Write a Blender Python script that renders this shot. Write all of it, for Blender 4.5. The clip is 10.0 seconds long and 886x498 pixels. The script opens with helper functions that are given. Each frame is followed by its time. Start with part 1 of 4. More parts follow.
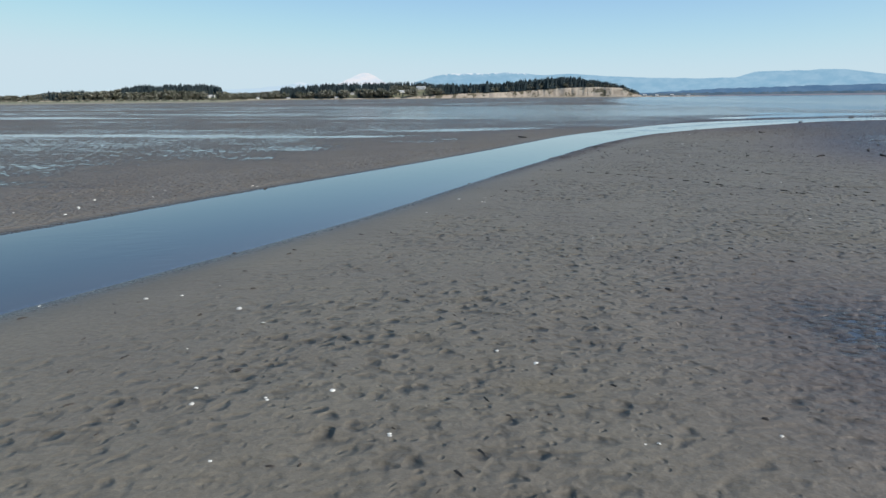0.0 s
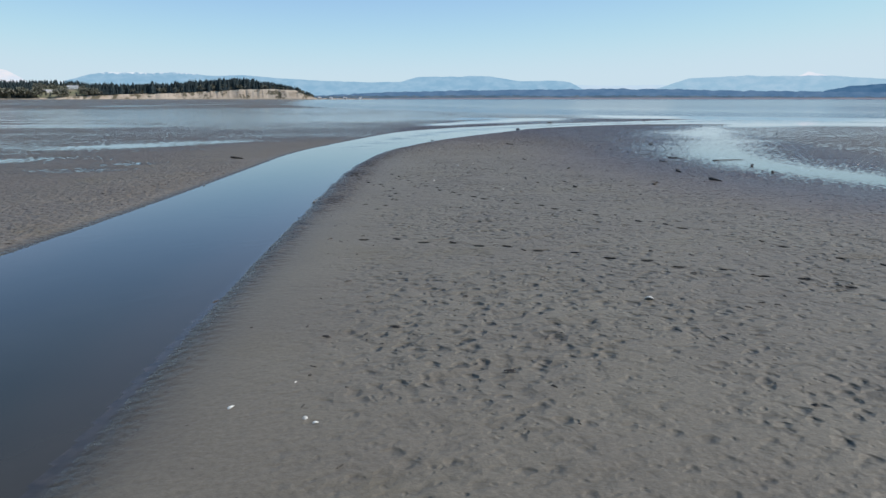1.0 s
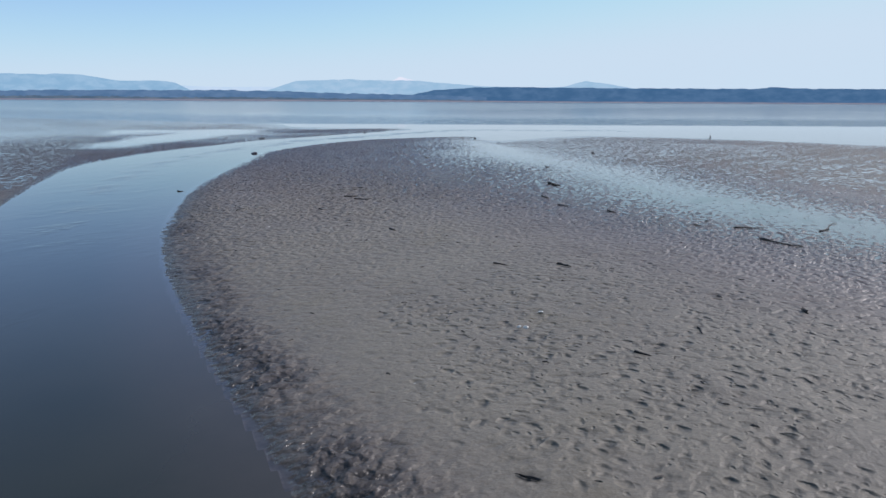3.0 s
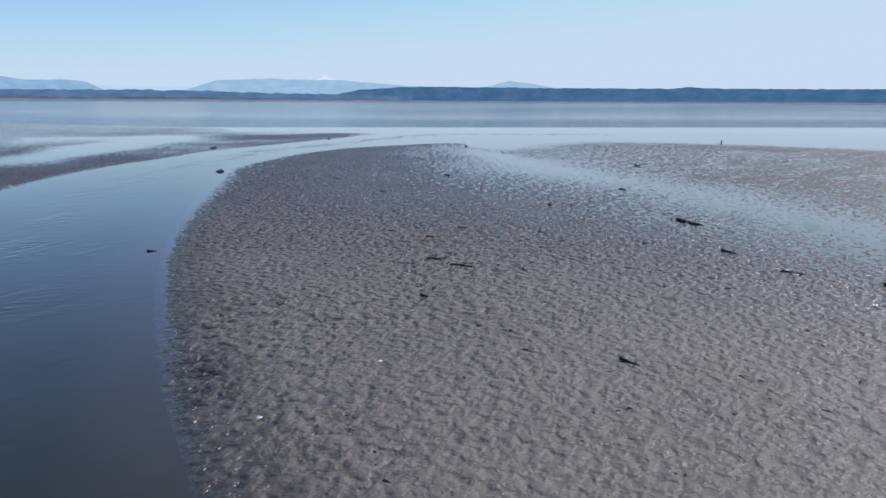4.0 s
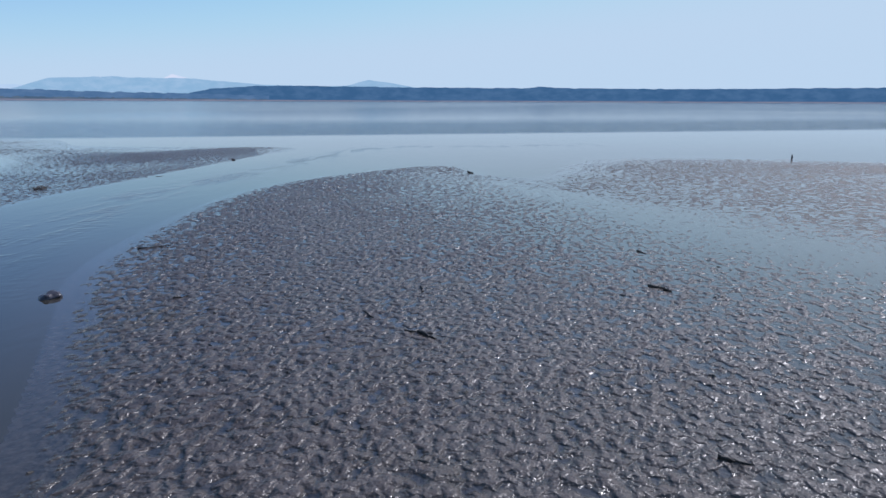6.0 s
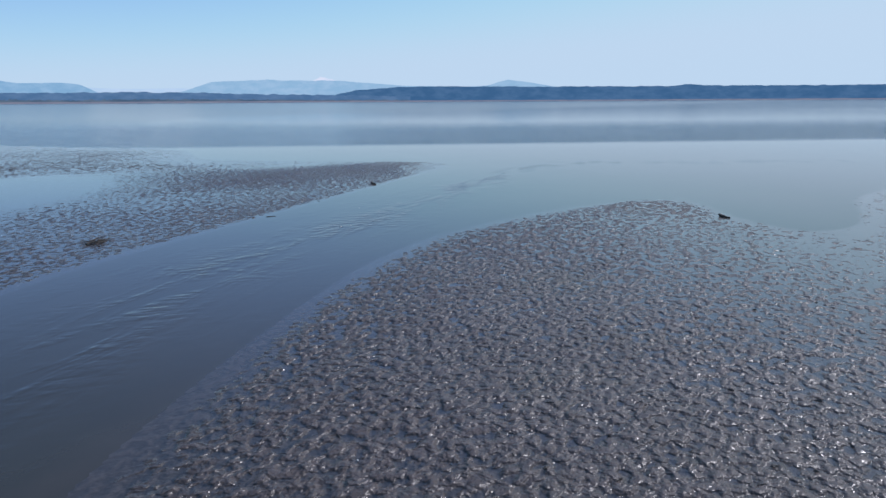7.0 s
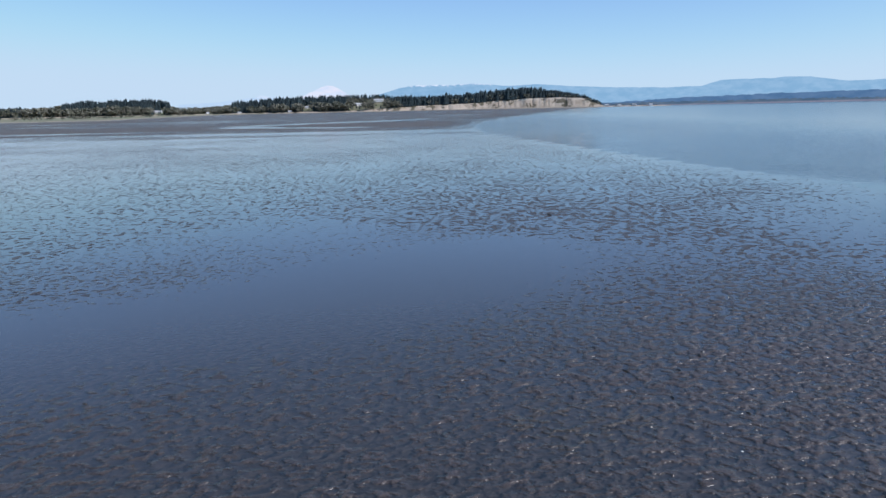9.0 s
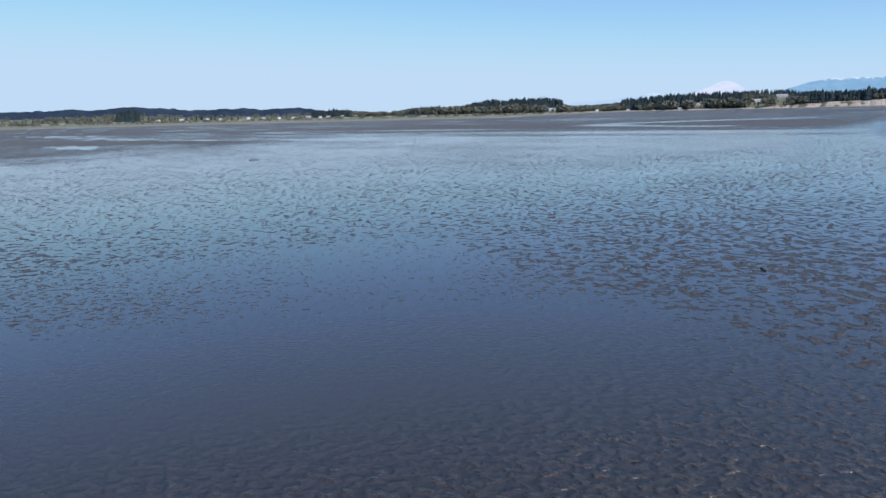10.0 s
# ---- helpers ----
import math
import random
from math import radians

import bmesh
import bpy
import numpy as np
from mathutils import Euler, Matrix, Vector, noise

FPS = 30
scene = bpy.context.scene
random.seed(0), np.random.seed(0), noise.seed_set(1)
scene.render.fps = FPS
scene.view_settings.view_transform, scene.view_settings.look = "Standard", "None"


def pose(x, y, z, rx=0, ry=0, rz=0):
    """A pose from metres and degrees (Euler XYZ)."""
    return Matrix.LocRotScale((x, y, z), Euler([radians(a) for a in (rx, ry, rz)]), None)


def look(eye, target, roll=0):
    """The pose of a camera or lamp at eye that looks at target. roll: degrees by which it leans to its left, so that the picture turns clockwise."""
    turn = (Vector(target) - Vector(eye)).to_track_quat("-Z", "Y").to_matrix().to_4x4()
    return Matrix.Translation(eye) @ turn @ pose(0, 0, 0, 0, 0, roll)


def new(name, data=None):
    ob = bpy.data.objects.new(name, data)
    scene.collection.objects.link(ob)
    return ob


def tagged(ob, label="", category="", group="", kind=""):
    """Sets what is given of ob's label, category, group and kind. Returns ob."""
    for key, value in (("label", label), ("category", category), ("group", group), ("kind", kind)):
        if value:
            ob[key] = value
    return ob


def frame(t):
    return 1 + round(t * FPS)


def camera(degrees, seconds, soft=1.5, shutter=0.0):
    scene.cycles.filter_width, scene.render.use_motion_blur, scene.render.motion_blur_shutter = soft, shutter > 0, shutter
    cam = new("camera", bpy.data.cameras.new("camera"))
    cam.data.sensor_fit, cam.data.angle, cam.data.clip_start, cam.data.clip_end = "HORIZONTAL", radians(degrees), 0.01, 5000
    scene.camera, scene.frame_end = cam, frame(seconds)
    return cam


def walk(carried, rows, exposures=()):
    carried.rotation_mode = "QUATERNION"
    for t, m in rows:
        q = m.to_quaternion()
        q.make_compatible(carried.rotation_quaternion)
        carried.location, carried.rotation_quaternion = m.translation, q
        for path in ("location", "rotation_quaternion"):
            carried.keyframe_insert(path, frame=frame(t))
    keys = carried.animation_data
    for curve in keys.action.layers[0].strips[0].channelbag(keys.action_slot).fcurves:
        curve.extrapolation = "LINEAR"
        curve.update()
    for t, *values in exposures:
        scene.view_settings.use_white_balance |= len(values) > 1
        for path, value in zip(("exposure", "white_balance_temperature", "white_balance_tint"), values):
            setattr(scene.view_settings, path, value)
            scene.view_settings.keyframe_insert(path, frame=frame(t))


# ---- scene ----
cam = camera(63.6, 10.0)
PATH = [
    (0.00, pose(0.010, 0.048, 2.804, 78.050, 0.487, 2.475)),
    (0.25, pose(-0.331, 3.188, 2.860, 78.010, 0.444, -3.834)),
    (0.50, pose(-0.622, 6.372, 2.910, 78.020, 0.209, -11.465)),
    (0.75, pose(-0.862, 9.598, 2.959, 77.935, 0.069, -17.832)),
    (1.00, pose(-1.009, 12.829, 3.019, 78.113, -0.009, -22.634)),
    (1.25, pose(-1.022, 16.021, 3.083, 78.188, -0.035, -26.503)),
    (1.50, pose(-0.880, 19.142, 3.157, 78.289, -0.276, -30.767)),
    (1.75, pose(-0.612, 22.222, 3.230, 78.305, -0.310, -34.836)),
    (2.00, pose(-0.230, 25.280, 3.299, 78.277, -0.246, -38.667)),
    (2.25, pose(0.270, 28.315, 3.361, 78.245, -0.201, -42.442)),
    (2.50, pose(0.905, 31.300, 3.428, 78.325, -0.221, -46.184)),
    (2.75, pose(1.691, 34.193, 3.505, 78.417, -0.204, -49.634)),
    (3.00, pose(2.633, 36.954, 3.580, 78.317, -0.314, -52.629)),
    (3.25, pose(3.710, 39.619, 3.637, 78.304, -0.331, -54.440)),
    (3.50, pose(4.919, 42.203, 3.672, 78.319, -0.337, -55.810)),
    (3.75, pose(6.261, 44.722, 3.691, 78.324, -0.314, -57.099)),
    (4.00, pose(7.738, 47.190, 3.700, 78.320, -0.266, -58.515)),
    (4.25, pose(9.351, 49.614, 3.703, 78.310, -0.198, -60.137)),
    (4.50, pose(11.098, 51.997, 3.709, 78.301, -0.113, -61.934)),
    (4.75, pose(12.972, 54.333, 3.717, 78.254, -0.037, -63.775)),
    (5.00, pose(14.961, 56.613, 3.721, 78.296, -0.106, -65.653)),
    (5.25, pose(17.057, 58.843, 3.727, 78.282, -0.196, -67.524)),
    (5.50, pose(19.256, 61.022, 3.737, 78.286, -0.234, -68.676)),
    (5.75, pose(21.555, 63.143, 3.753, 78.296, -0.236, -69.254)),
    (6.00, pose(23.951, 65.194, 3.779, 78.304, -0.210, -69.602)),
    (6.25, pose(26.438, 67.170, 3.817, 78.305, -0.165, -69.753)),
    (6.50, pose(29.011, 69.077, 3.871, 78.299, -0.126, -68.923)),
    (6.75, pose(31.657, 70.954, 3.943, 78.205, 0.094, -64.403)),
    (7.00, pose(34.360, 72.800, 4.028, 78.287, 0.303, -58.773)),
    (7.25, pose(37.069, 74.640, 4.120, 78.347, 0.492, -52.186)),
    (7.50, pose(39.755, 76.495, 4.214, 78.441, 0.678, -44.907)),
    (7.75, pose(42.401, 78.393, 4.302, 78.552, 0.821, -37.356)),
    (8.00, pose(44.986, 80.358, 4.373, 78.645, 0.949, -29.798)),
    (8.25, pose(47.483, 82.407, 4.417, 78.704, 1.094, -22.290)),
    (8.50, pose(49.857, 84.542, 4.436, 78.716, 1.190, -14.659)),
    (8.75, pose(52.077, 86.752, 4.432, 78.757, 1.209, -7.062)),
    (9.00, pose(54.115, 89.018, 4.407, 78.910, 1.185, 0.458)),
    (9.25, pose(55.957, 91.323, 4.368, 79.037, 1.201, 7.996)),
    (9.50, pose(57.604, 93.656, 4.318, 79.093, 1.196, 15.642)),
    (9.75, pose(59.064, 96.007, 4.260, 79.233, 1.231, 23.238)),
    (10.00, pose(60.340, 98.376, 4.198, 79.364, 1.313, 30.544)),
]
walk(cam, PATH, [(0.0, 0.06, 6450, 11), (2.0, 0.07, 6330, 16), (4.5, -0.02, 5980, 19), (6.5, -0.10, 5760, 17), (8.0, 0.03, 6000, 17), (10.0, 0.0, 5740, 16)])

SUN_AZ, SUN_EL = radians(-110), radians(41)      # azimuth counts from +Y, positive to the left

world = bpy.data.worlds.new("sky")
scene.world = world
world.use_nodes = True
wn = world.node_tree
sky = wn.nodes.new("ShaderNodeTexSky")
sky.sky_type, sky.sun_disc = "NISHITA", False
sky.sun_elevation, sky.sun_rotation = SUN_EL, -SUN_AZ
sky.altitude, sky.air_density, sky.dust_density, sky.ozone_density = 0.0, 0.70, 0.25, 1.8
wn.nodes["Background"].inputs[1].default_value = 0.136
veil = wn.nodes.new("ShaderNodeVectorMath")       # thin spring haze over the whole sky
veil.operation = "MULTIPLY_ADD"
veil.inputs[1].default_value, veil.inputs[2].default_value = (0.86, 0.925, 1.05), (0.35, 0.62, 0.42)
wn.links.new(sky.outputs[0], veil.inputs[0])
split, join = wn.nodes.new("ShaderNodeSeparateColor"), wn.nodes.new("ShaderNodeCombineColor")
wn.links.new(veil.outputs[0], split.inputs[0])
for k, most in enumerate((4.16, 5.22, 5.75)):     # the haze evens out the glow along the horizon
    even = wn.nodes.new("ShaderNodeMath")
    even.operation = "SMOOTH_MIN"
    even.inputs[1].default_value, even.inputs[2].default_value = most, 1.6
    wn.links.new(split.outputs[k], even.inputs[0])
    wn.links.new(even.outputs[0], join.inputs[k])
wn.links.new(join.outputs[0], wn.nodes["Background"].inputs[0])

sun = new("sun", bpy.data.lights.new("sun", "SUN"))
sun.data.energy, sun.data.angle, sun.data.color = 3.5, radians(0.53), (1.0, 0.95, 0.88)
to_sun = Vector((-math.sin(SUN_AZ) * math.cos(SUN_EL), math.cos(SUN_AZ) * math.cos(SUN_EL), math.sin(SUN_EL)))
sun.matrix_world = look(to_sun * 50, (0, 0, 0))


# ---- materials ----
class Nodes:
    """A material's node tree, with short ways to add to it."""

    def __init__(self, name):
        self.m = bpy.data.materials.new(name)
        self.m.use_nodes = True
        self.t = self.m.node_tree
        self.b = self.t.nodes["Principled BSDF"]

    def put(self, socket, value):
        if hasattr(value, "node"):
            self.t.links.new(value, socket)
        elif isinstance(value, tuple) and len(value) == 3 and socket.type == "RGBA":
            socket.default_value = (*value, 1)
        else:
            socket.default_value = value

    def math(self, op, a, b=0.0, c=0.0):
        n = self.t.nodes.new("ShaderNodeMath")
        n.operation = op
        for s, v in zip(n.inputs, (a, b, c)):
            self.put(s, v)
        return n.outputs[0]

    def ramp(self, v, lo, hi, a=0.0, b=1.0, smooth=True):
        n = self.t.nodes.new("ShaderNodeMapRange")
        n.interpolation_type = "SMOOTHSTEP" if smooth else "LINEAR"
        for s, x in zip(n.inputs, (v, lo, hi, a, b)):
            self.put(s, x)
        return n.outputs[0]

    def mix(self, f, a, b):
        n = self.t.nodes.new("ShaderNodeMix")
        n.data_type = "RGBA"
        self.put(n.inputs[0], f), self.put(n.inputs[6], a), self.put(n.inputs[7], b)
        return n.outputs[2]

    def blend(self, f, a, b):
        n = self.t.nodes.new("ShaderNodeMix")
        self.put(n.inputs[0], f), self.put(n.inputs[2], a), self.put(n.inputs[3], b)
        return n.outputs[0]

    def scaled(self, col, f):
        n = self.t.nodes.new("ShaderNodeVectorMath")
        n.operation = "SCALE"
        self.put(n.inputs[0], col), self.put(n.inputs[3], f)
        return n.outputs[0]

    def place(self):
        return self.t.nodes.new("ShaderNodeNewGeometry").outputs["Position"]

    def height(self):
        n = self.t.nodes.new("ShaderNodeSeparateXYZ")
        self.put(n.inputs[0], self.place())
        return n.outputs[2]

    def stretched(self, scale):
        n = self.t.nodes.new("ShaderNodeMapping")
        self.put(n.inputs[0], self.place())
        n.inputs["Scale"].default_value = scale
        return n.outputs[0]

    def along(self, scale, turn):
        """The place on axes turned by some degrees, with a scale along each."""
        n = self.t.nodes.new("ShaderNodeMapping")
        n.vector_type = "TEXTURE"
        self.put(n.inputs[0], self.place())
        n.inputs["Scale"].default_value, n.inputs["Rotation"].default_value = tuple(1 / v for v in scale), (0, 0, radians(turn))
        return n.outputs[0]

    def hollows(self, scale, radius, share, vector):
        """Round hollows, one at most in a cell, over a share of the cells."""
        n = self.t.nodes.new("ShaderNodeTexVoronoi")
        self.put(n.inputs["Vector"], vector)
        n.inputs["Scale"].default_value = scale
        c = self.t.nodes.new("ShaderNodeSeparateColor")
        self.put(c.inputs[0], n.outputs["Color"])
        return self.math("MULTIPLY", self.ramp(n.outputs["Distance"], radius, radius * 0.15), self.ramp(c.outputs[0], 1 - share, 1.15 - share))

    def shaken(self, scale, by):
        """The place, moved a little by noise."""
        n = self.t.nodes.new("ShaderNodeTexNoise")
        self.put(n.inputs["Vector"], self.place())
        n.inputs["Scale"].default_value = scale
        v = self.t.nodes.new("ShaderNodeVectorMath")
        v.operation = "MULTIPLY_ADD"
        self.put(v.inputs[0], n.outputs["Color"])
        v.inputs[1].default_value = (by, by, by)
        self.put(v.inputs[2], self.place())
        return v.outputs[0]

    def noise(self, scale, detail=3.0, rough=0.55, vector=None, warp=0.0):
        n = self.t.nodes.new("ShaderNodeTexNoise")
        self.put(n.inputs["Vector"], vector or self.place())
        for k, v in (("Scale", scale), ("Detail", detail), ("Roughness", rough), ("Distortion", warp)):
            n.inputs[k].default_value = v
        return n.outputs[0]

    def attribute(self, name):
        n = self.t.nodes.new("ShaderNodeAttribute")
        n.attribute_name = name
        return n.outputs["Fac"]

    def chance(self):
        return self.t.nodes.new("ShaderNodeObjectInfo").outputs["Random"]

    def island(self):
        return self.t.nodes.new("ShaderNodeNewGeometry").outputs["Random Per Island"]

    def bump(self, h, distance, strength=1.0):
        n = self.t.nodes.new("ShaderNodeBump")
        n.inputs["Distance"].default_value = distance
        self.put(n.inputs["Height"], h), self.put(n.inputs["Strength"], strength)
        self.put(self.b.inputs["Normal"], n.outputs[0])

    def done(self, color, rough, metal=0.0, ior=1.45):
        self.put(self.b.inputs["Base Color"], color), self.put(self.b.inputs["Roughness"], rough)
        self.b.inputs["Metallic"].default_value, self.b.inputs["IOR"].default_value = metal, ior
        return self.m


def mud_material():
    n = Nodes("tidal mud")
    fine, tone, calm, muddy = n.attribute("fine"), n.attribute("tone"), n.attribute("calm"), n.attribute("muddy")
    knob = n.noise(4.2, 2.0, 0.5, n.stretched((1.0, 1.25, 1.0)))
    broad = n.noise(2.7, 1.6, 0.5, n.stretched((1.0, 0.9, 1.0)))
    knob = n.math("ADD", n.math("MULTIPLY", knob, 0.45), n.math("MULTIPLY", broad, 0.55))
    rub = n.noise(9.0, 3.0, 0.55, n.stretched((1.0, 1.2, 1.0)))
    small = n.noise(17.0, 3.0, 0.6)
    grain = n.noise(70.0, 3.0, 0.6)
    patch = n.noise(0.35, 4.0, 0.6)
    swale = n.noise(0.42, 4.0, 0.62, n.along((0.7, 1.7, 1.0), -15))
    coarse = n.math("SUBTRACT", 1.0, fine)
    clod = n.ramp(n.noise(5.6, 1.8, 0.45, n.stretched((1.0, 1.25, 1.0))), 0.31, 0.67)
    # height over the water that stands on the flat
    over = n.math("ADD", n.attribute("over"), n.math("MULTIPLY", n.math("MULTIPLY", n.math("SUBTRACT", knob, 0.5), 0.24), n.math("MULTIPLY", coarse, calm)))
    over = n.math("ADD", over, n.math("MULTIPLY", n.math("MULTIPLY", n.math("SUBTRACT", swale, 0.5), n.blend(tone, 0.105, 0.045)), coarse))
    over = n.math("ADD", over, n.math("MULTIPLY", n.math("MULTIPLY", n.math("SUBTRACT", rub, 0.5), 0.026), calm))
    over = n.math("ADD", over, n.math("MULTIPLY", n.math("MULTIPLY", n.math("SUBTRACT", clod, 0.5), 0.026), n.math("MULTIPLY", tone, calm)))
    film = n.ramp(over, 0.0040, -0.0030)                      # water that stands between the lumps
    damp = n.math("MAXIMUM", n.ramp(over, 0.048, 0.000), n.math("MULTIPLY", n.math("MULTIPLY", tone, tone), 0.72))
    sand = n.mix(n.ramp(patch, 0.3, 0.7), (0.181, 0.161, 0.124), (0.159, 0.140, 0.111))
    mud = n.mix(n.ramp(patch, 0.35, 0.7), (0.160, 0.129, 0.121), (0.138, 0.109, 0.100))
    base = n.mix(tone, sand, mud)
    base = n.mix(n.ramp(n.noise(0.22, 4.0, 0.65), 0.54, 0.70, 0.0, 0.38), base, (0.146, 0.120, 0.070))      # brown film of algae
    base = n.scaled(base, n.ramp(grain, 0.25, 0.75, 0.82, 1.16, False))
    base = n.scaled(base, n.ramp(small, 0.3, 0.7, 0.82, 1.14, False))
    base = n.scaled(base, n.ramp(damp, 0.0, 1.0, 1.0, 0.29, False))
    # Painted dark: the shade inside the prints, and the crust of the bank's edge.
    base = n.mix(n.math("MULTIPLY", n.attribute("darkened"), 0.85), base, (0.020, 0.018, 0.016))
    bed = n.scaled(n.mix(clod, (0.030, 0.025, 0.023), (0.052, 0.043, 0.039)), n.ramp(rub, 0.3, 0.7, 0.75, 1.25, False))
    base = n.mix(n.ramp(over, 0.008, -0.008), base, bed)
    base = n.mix(n.ramp(over, -0.012, -0.034), base, (0.045, 0.038, 0.033))
    # relief: dimples on the firm sand, clods on the mud
    loose = n.shaken(3.0, 0.22)
    dent = n.math("MULTIPLY", n.math("ADD", n.hollows(3.9, 0.42, 0.80, loose), n.math("MULTIPLY", n.hollows(7.5, 0.34, 0.60, loose), 0.45)), n.attribute("dented"))
    trodden = n.math("MULTIPLY", n.ramp(n.noise(5.6, 1.5, 0.45), 0.56, 0.26), n.attribute("dented"))
    base = n.scaled(base, n.math("SUBTRACT", 1.0, n.math("MULTIPLY", n.math("ADD", dent, trodden), 0.32)))        # the hollows are coloured darker
    firm = n.math("SUBTRACT", n.math("MULTIPLY", rub, 0.12), n.math("ADD", n.math("MULTIPLY", dent, 0.56), n.math("MULTIPLY", trodden, 0.22)))
    h = n.math("ADD", n.blend(muddy, firm, n.math("ADD", n.math("MULTIPLY", clod, 0.52), n.math("MULTIPLY", rub, 0.34))), n.math("MULTIPLY", small, 0.09))
    h = n.math("ADD", h, n.math("MULTIPLY", n.math("MULTIPLY", knob, coarse), 0.5))
    h = n.math("ADD", h, n.math("MULTIPLY", grain, 0.02))
    n.bump(h, 0.10, n.ramp(calm, 0.0, 1.0, 0.25, 1.0))
    # a skin of water on the wet mud, level where it stands
    skin = n.t.nodes.new("ShaderNodeBump")
    skin.inputs["Distance"].default_value = 0.10
    slick = n.math("ADD", n.math("MULTIPLY", clod, 0.66), n.math("MULTIPLY", n.noise(10.0, 1.5, 0.45), 0.42))
    n.put(skin.inputs["Height"], n.blend(muddy, h, n.math("ADD", slick, n.math("MULTIPLY", n.math("MULTIPLY", knob, coarse), 0.5))))
    level = n.t.nodes.new("ShaderNodeMix")
    level.data_type = "VECTOR"
    n.put(level.inputs[0], film), n.put(level.inputs[4], skin.outputs[0]), n.put(level.inputs[5], (0.0, 0.0, 1.0))
    n.put(n.b.inputs["Coat Normal"], level.outputs[1])
    n.put(n.b.inputs["Coat Weight"], n.math("MAXIMUM", film, n.math("MULTIPLY", n.blend(damp, 0.28, 0.72), n.blend(fine, 0.55, 1.0))))
    n.put(n.b.inputs["Coat Roughness"], n.blend(film, n.blend(damp, 0.40, n.ramp(small, 0.36, 0.62, 0.16, 0.36)), n.blend(fine, 0.11, 0.035)))
    n.b.inputs["Coat IOR"].default_value = 1.40
    n.b.inputs["Specular IOR Level"].default_value = 0.25
    return n.done(base, 0.75, ior=1.42)


def water_material():
    n = Nodes("silty water")
    race, ruffle, shoal = n.attribute("race"), n.attribute("ruffle"), n.attribute("shoal")
    wave = n.noise(1.0, 2.0, 0.45, n.along((1.5, 3.0, 1.0), 25), 0.8)
    fine = n.noise(6.0, 2.0, 0.5, n.along((1.0, 1.6, 1.0), 15))
    chop = n.noise(1.3, 3.0, 0.6, n.along((1.0, 2.2, 1.0), 60), 0.5)
    where = n.ramp(n.noise(0.16, 3.0, 0.6, n.along((1.0, 1.8, 1.0), -40)), 0.50, 0.66)
    comb = n.noise(1.9, 1.5, 0.45, n.along((2.3, 0.9, 1.0), 50), 0.25)
    broken = n.ramp(n.noise(0.55, 3.0, 0.65, n.along((0.5, 1.6, 1.0), 15), 0.5), 0.36, 0.60)
    race = n.math("MULTIPLY", race, broken)
    streak = n.ramp(n.noise(0.010, 4.0, 0.60, n.along((1.0, 0.35, 1.0), 20)), 0.50, 0.64, 0.0, 0.45)
    ruffle = n.math("MULTIPLY", ruffle, n.blend(n.attribute("open"), 1.0, streak))
    lift = n.math("ADD", n.math("ADD", wave, n.math("MULTIPLY", fine, 0.2)), n.math("ADD", n.math("MULTIPLY", n.math("MULTIPLY", comb, race), 3.2), n.math("MULTIPLY", n.math("MULTIPLY", chop, ruffle), 7.0)))
    push = n.math("ADD", n.math("MULTIPLY", where, 0.12), n.math("ADD", n.math("MULTIPLY", race, 0.36), n.math("ADD", n.math("MULTIPLY", ruffle, 0.70), n.math("MULTIPLY", n.attribute("open"), 0.03))))
    n.bump(lift, 0.02, n.math("MULTIPLY", n.math("ADD", push, 0.02), n.blend(n.attribute("open"), 1.0, n.blend(streak, 0.06, 0.8))))
    bed = n.mix(n.ramp(n.noise(0.3, 3.0), 0.35, 0.7), (0.020, 0.023, 0.017), (0.028, 0.030, 0.022))
    bed = n.mix(shoal, bed, n.mix(n.noise(1.6, 4.0, 0.6), (0.042, 0.037, 0.031), (0.062, 0.054, 0.045)))
    return n.done(bed, n.math("ADD", 0.03, n.math("ADD", n.math("ADD", n.math("MULTIPLY", ruffle, 0.04), n.math("MULTIPLY", n.attribute("gust"), 0.07)), n.math("MULTIPLY", race, 0.12))), ior=1.36)


def wood_material(name, a, b, rough=0.75):
    n = Nodes(name)
    grain = n.noise(30.0, 4.0, 0.65, n.stretched((1.0, 1.0, 0.4)), 0.5)
    col = n.mix(n.ramp(grain, 0.3, 0.7), a, b)
    col = n.scaled(col, n.ramp(n.chance(), 0.0, 1.0, 0.75, 1.25, False))
    n.bump(grain, 0.02, 0.8)
    return n.done(col, rough)


def plain(name, a, b, scale, rough=0.8, bump=0.0, per="island"):
    n = Nodes(name)
    g = n.noise(scale, 4.0, 0.6)
    col = n.mix(n.ramp(g, 0.3, 0.7), a, b)
    r = n.island() if per == "island" else n.chance()
    col = n.scaled(col, n.ramp(r, 0.0, 1.0, 0.72, 1.3, False))
    if bump:
        n.bump(g, bump, 0.8)
    return n.done(col, rough)


def cliff_material():
    n = Nodes("sandy cliff")
    run = n.noise(1.0, 5.0, 0.65, n.stretched((0.05, 0.05, 0.035)))
    band = n.noise(1.0, 3.0, 0.6, n.stretched((0.01, 0.01, 0.35)))
    col = n.mix(n.ramp(run, 0.35, 0.65), (0.60, 0.50, 0.39), (0.44, 0.35, 0.26))
    col = n.mix(n.ramp(band, 0.5, 0.7, 0.0, 0.5), col, (0.62, 0.54, 0.43))
    col = n.mix(n.ramp(n.noise(0.030, 4.0, 0.7), 0.52, 0.60, 0.0, 0.9), col, (0.11, 0.095, 0.055))
    n.bump(run, 3.0, 0.9)
    return n.done(col, 0.9)


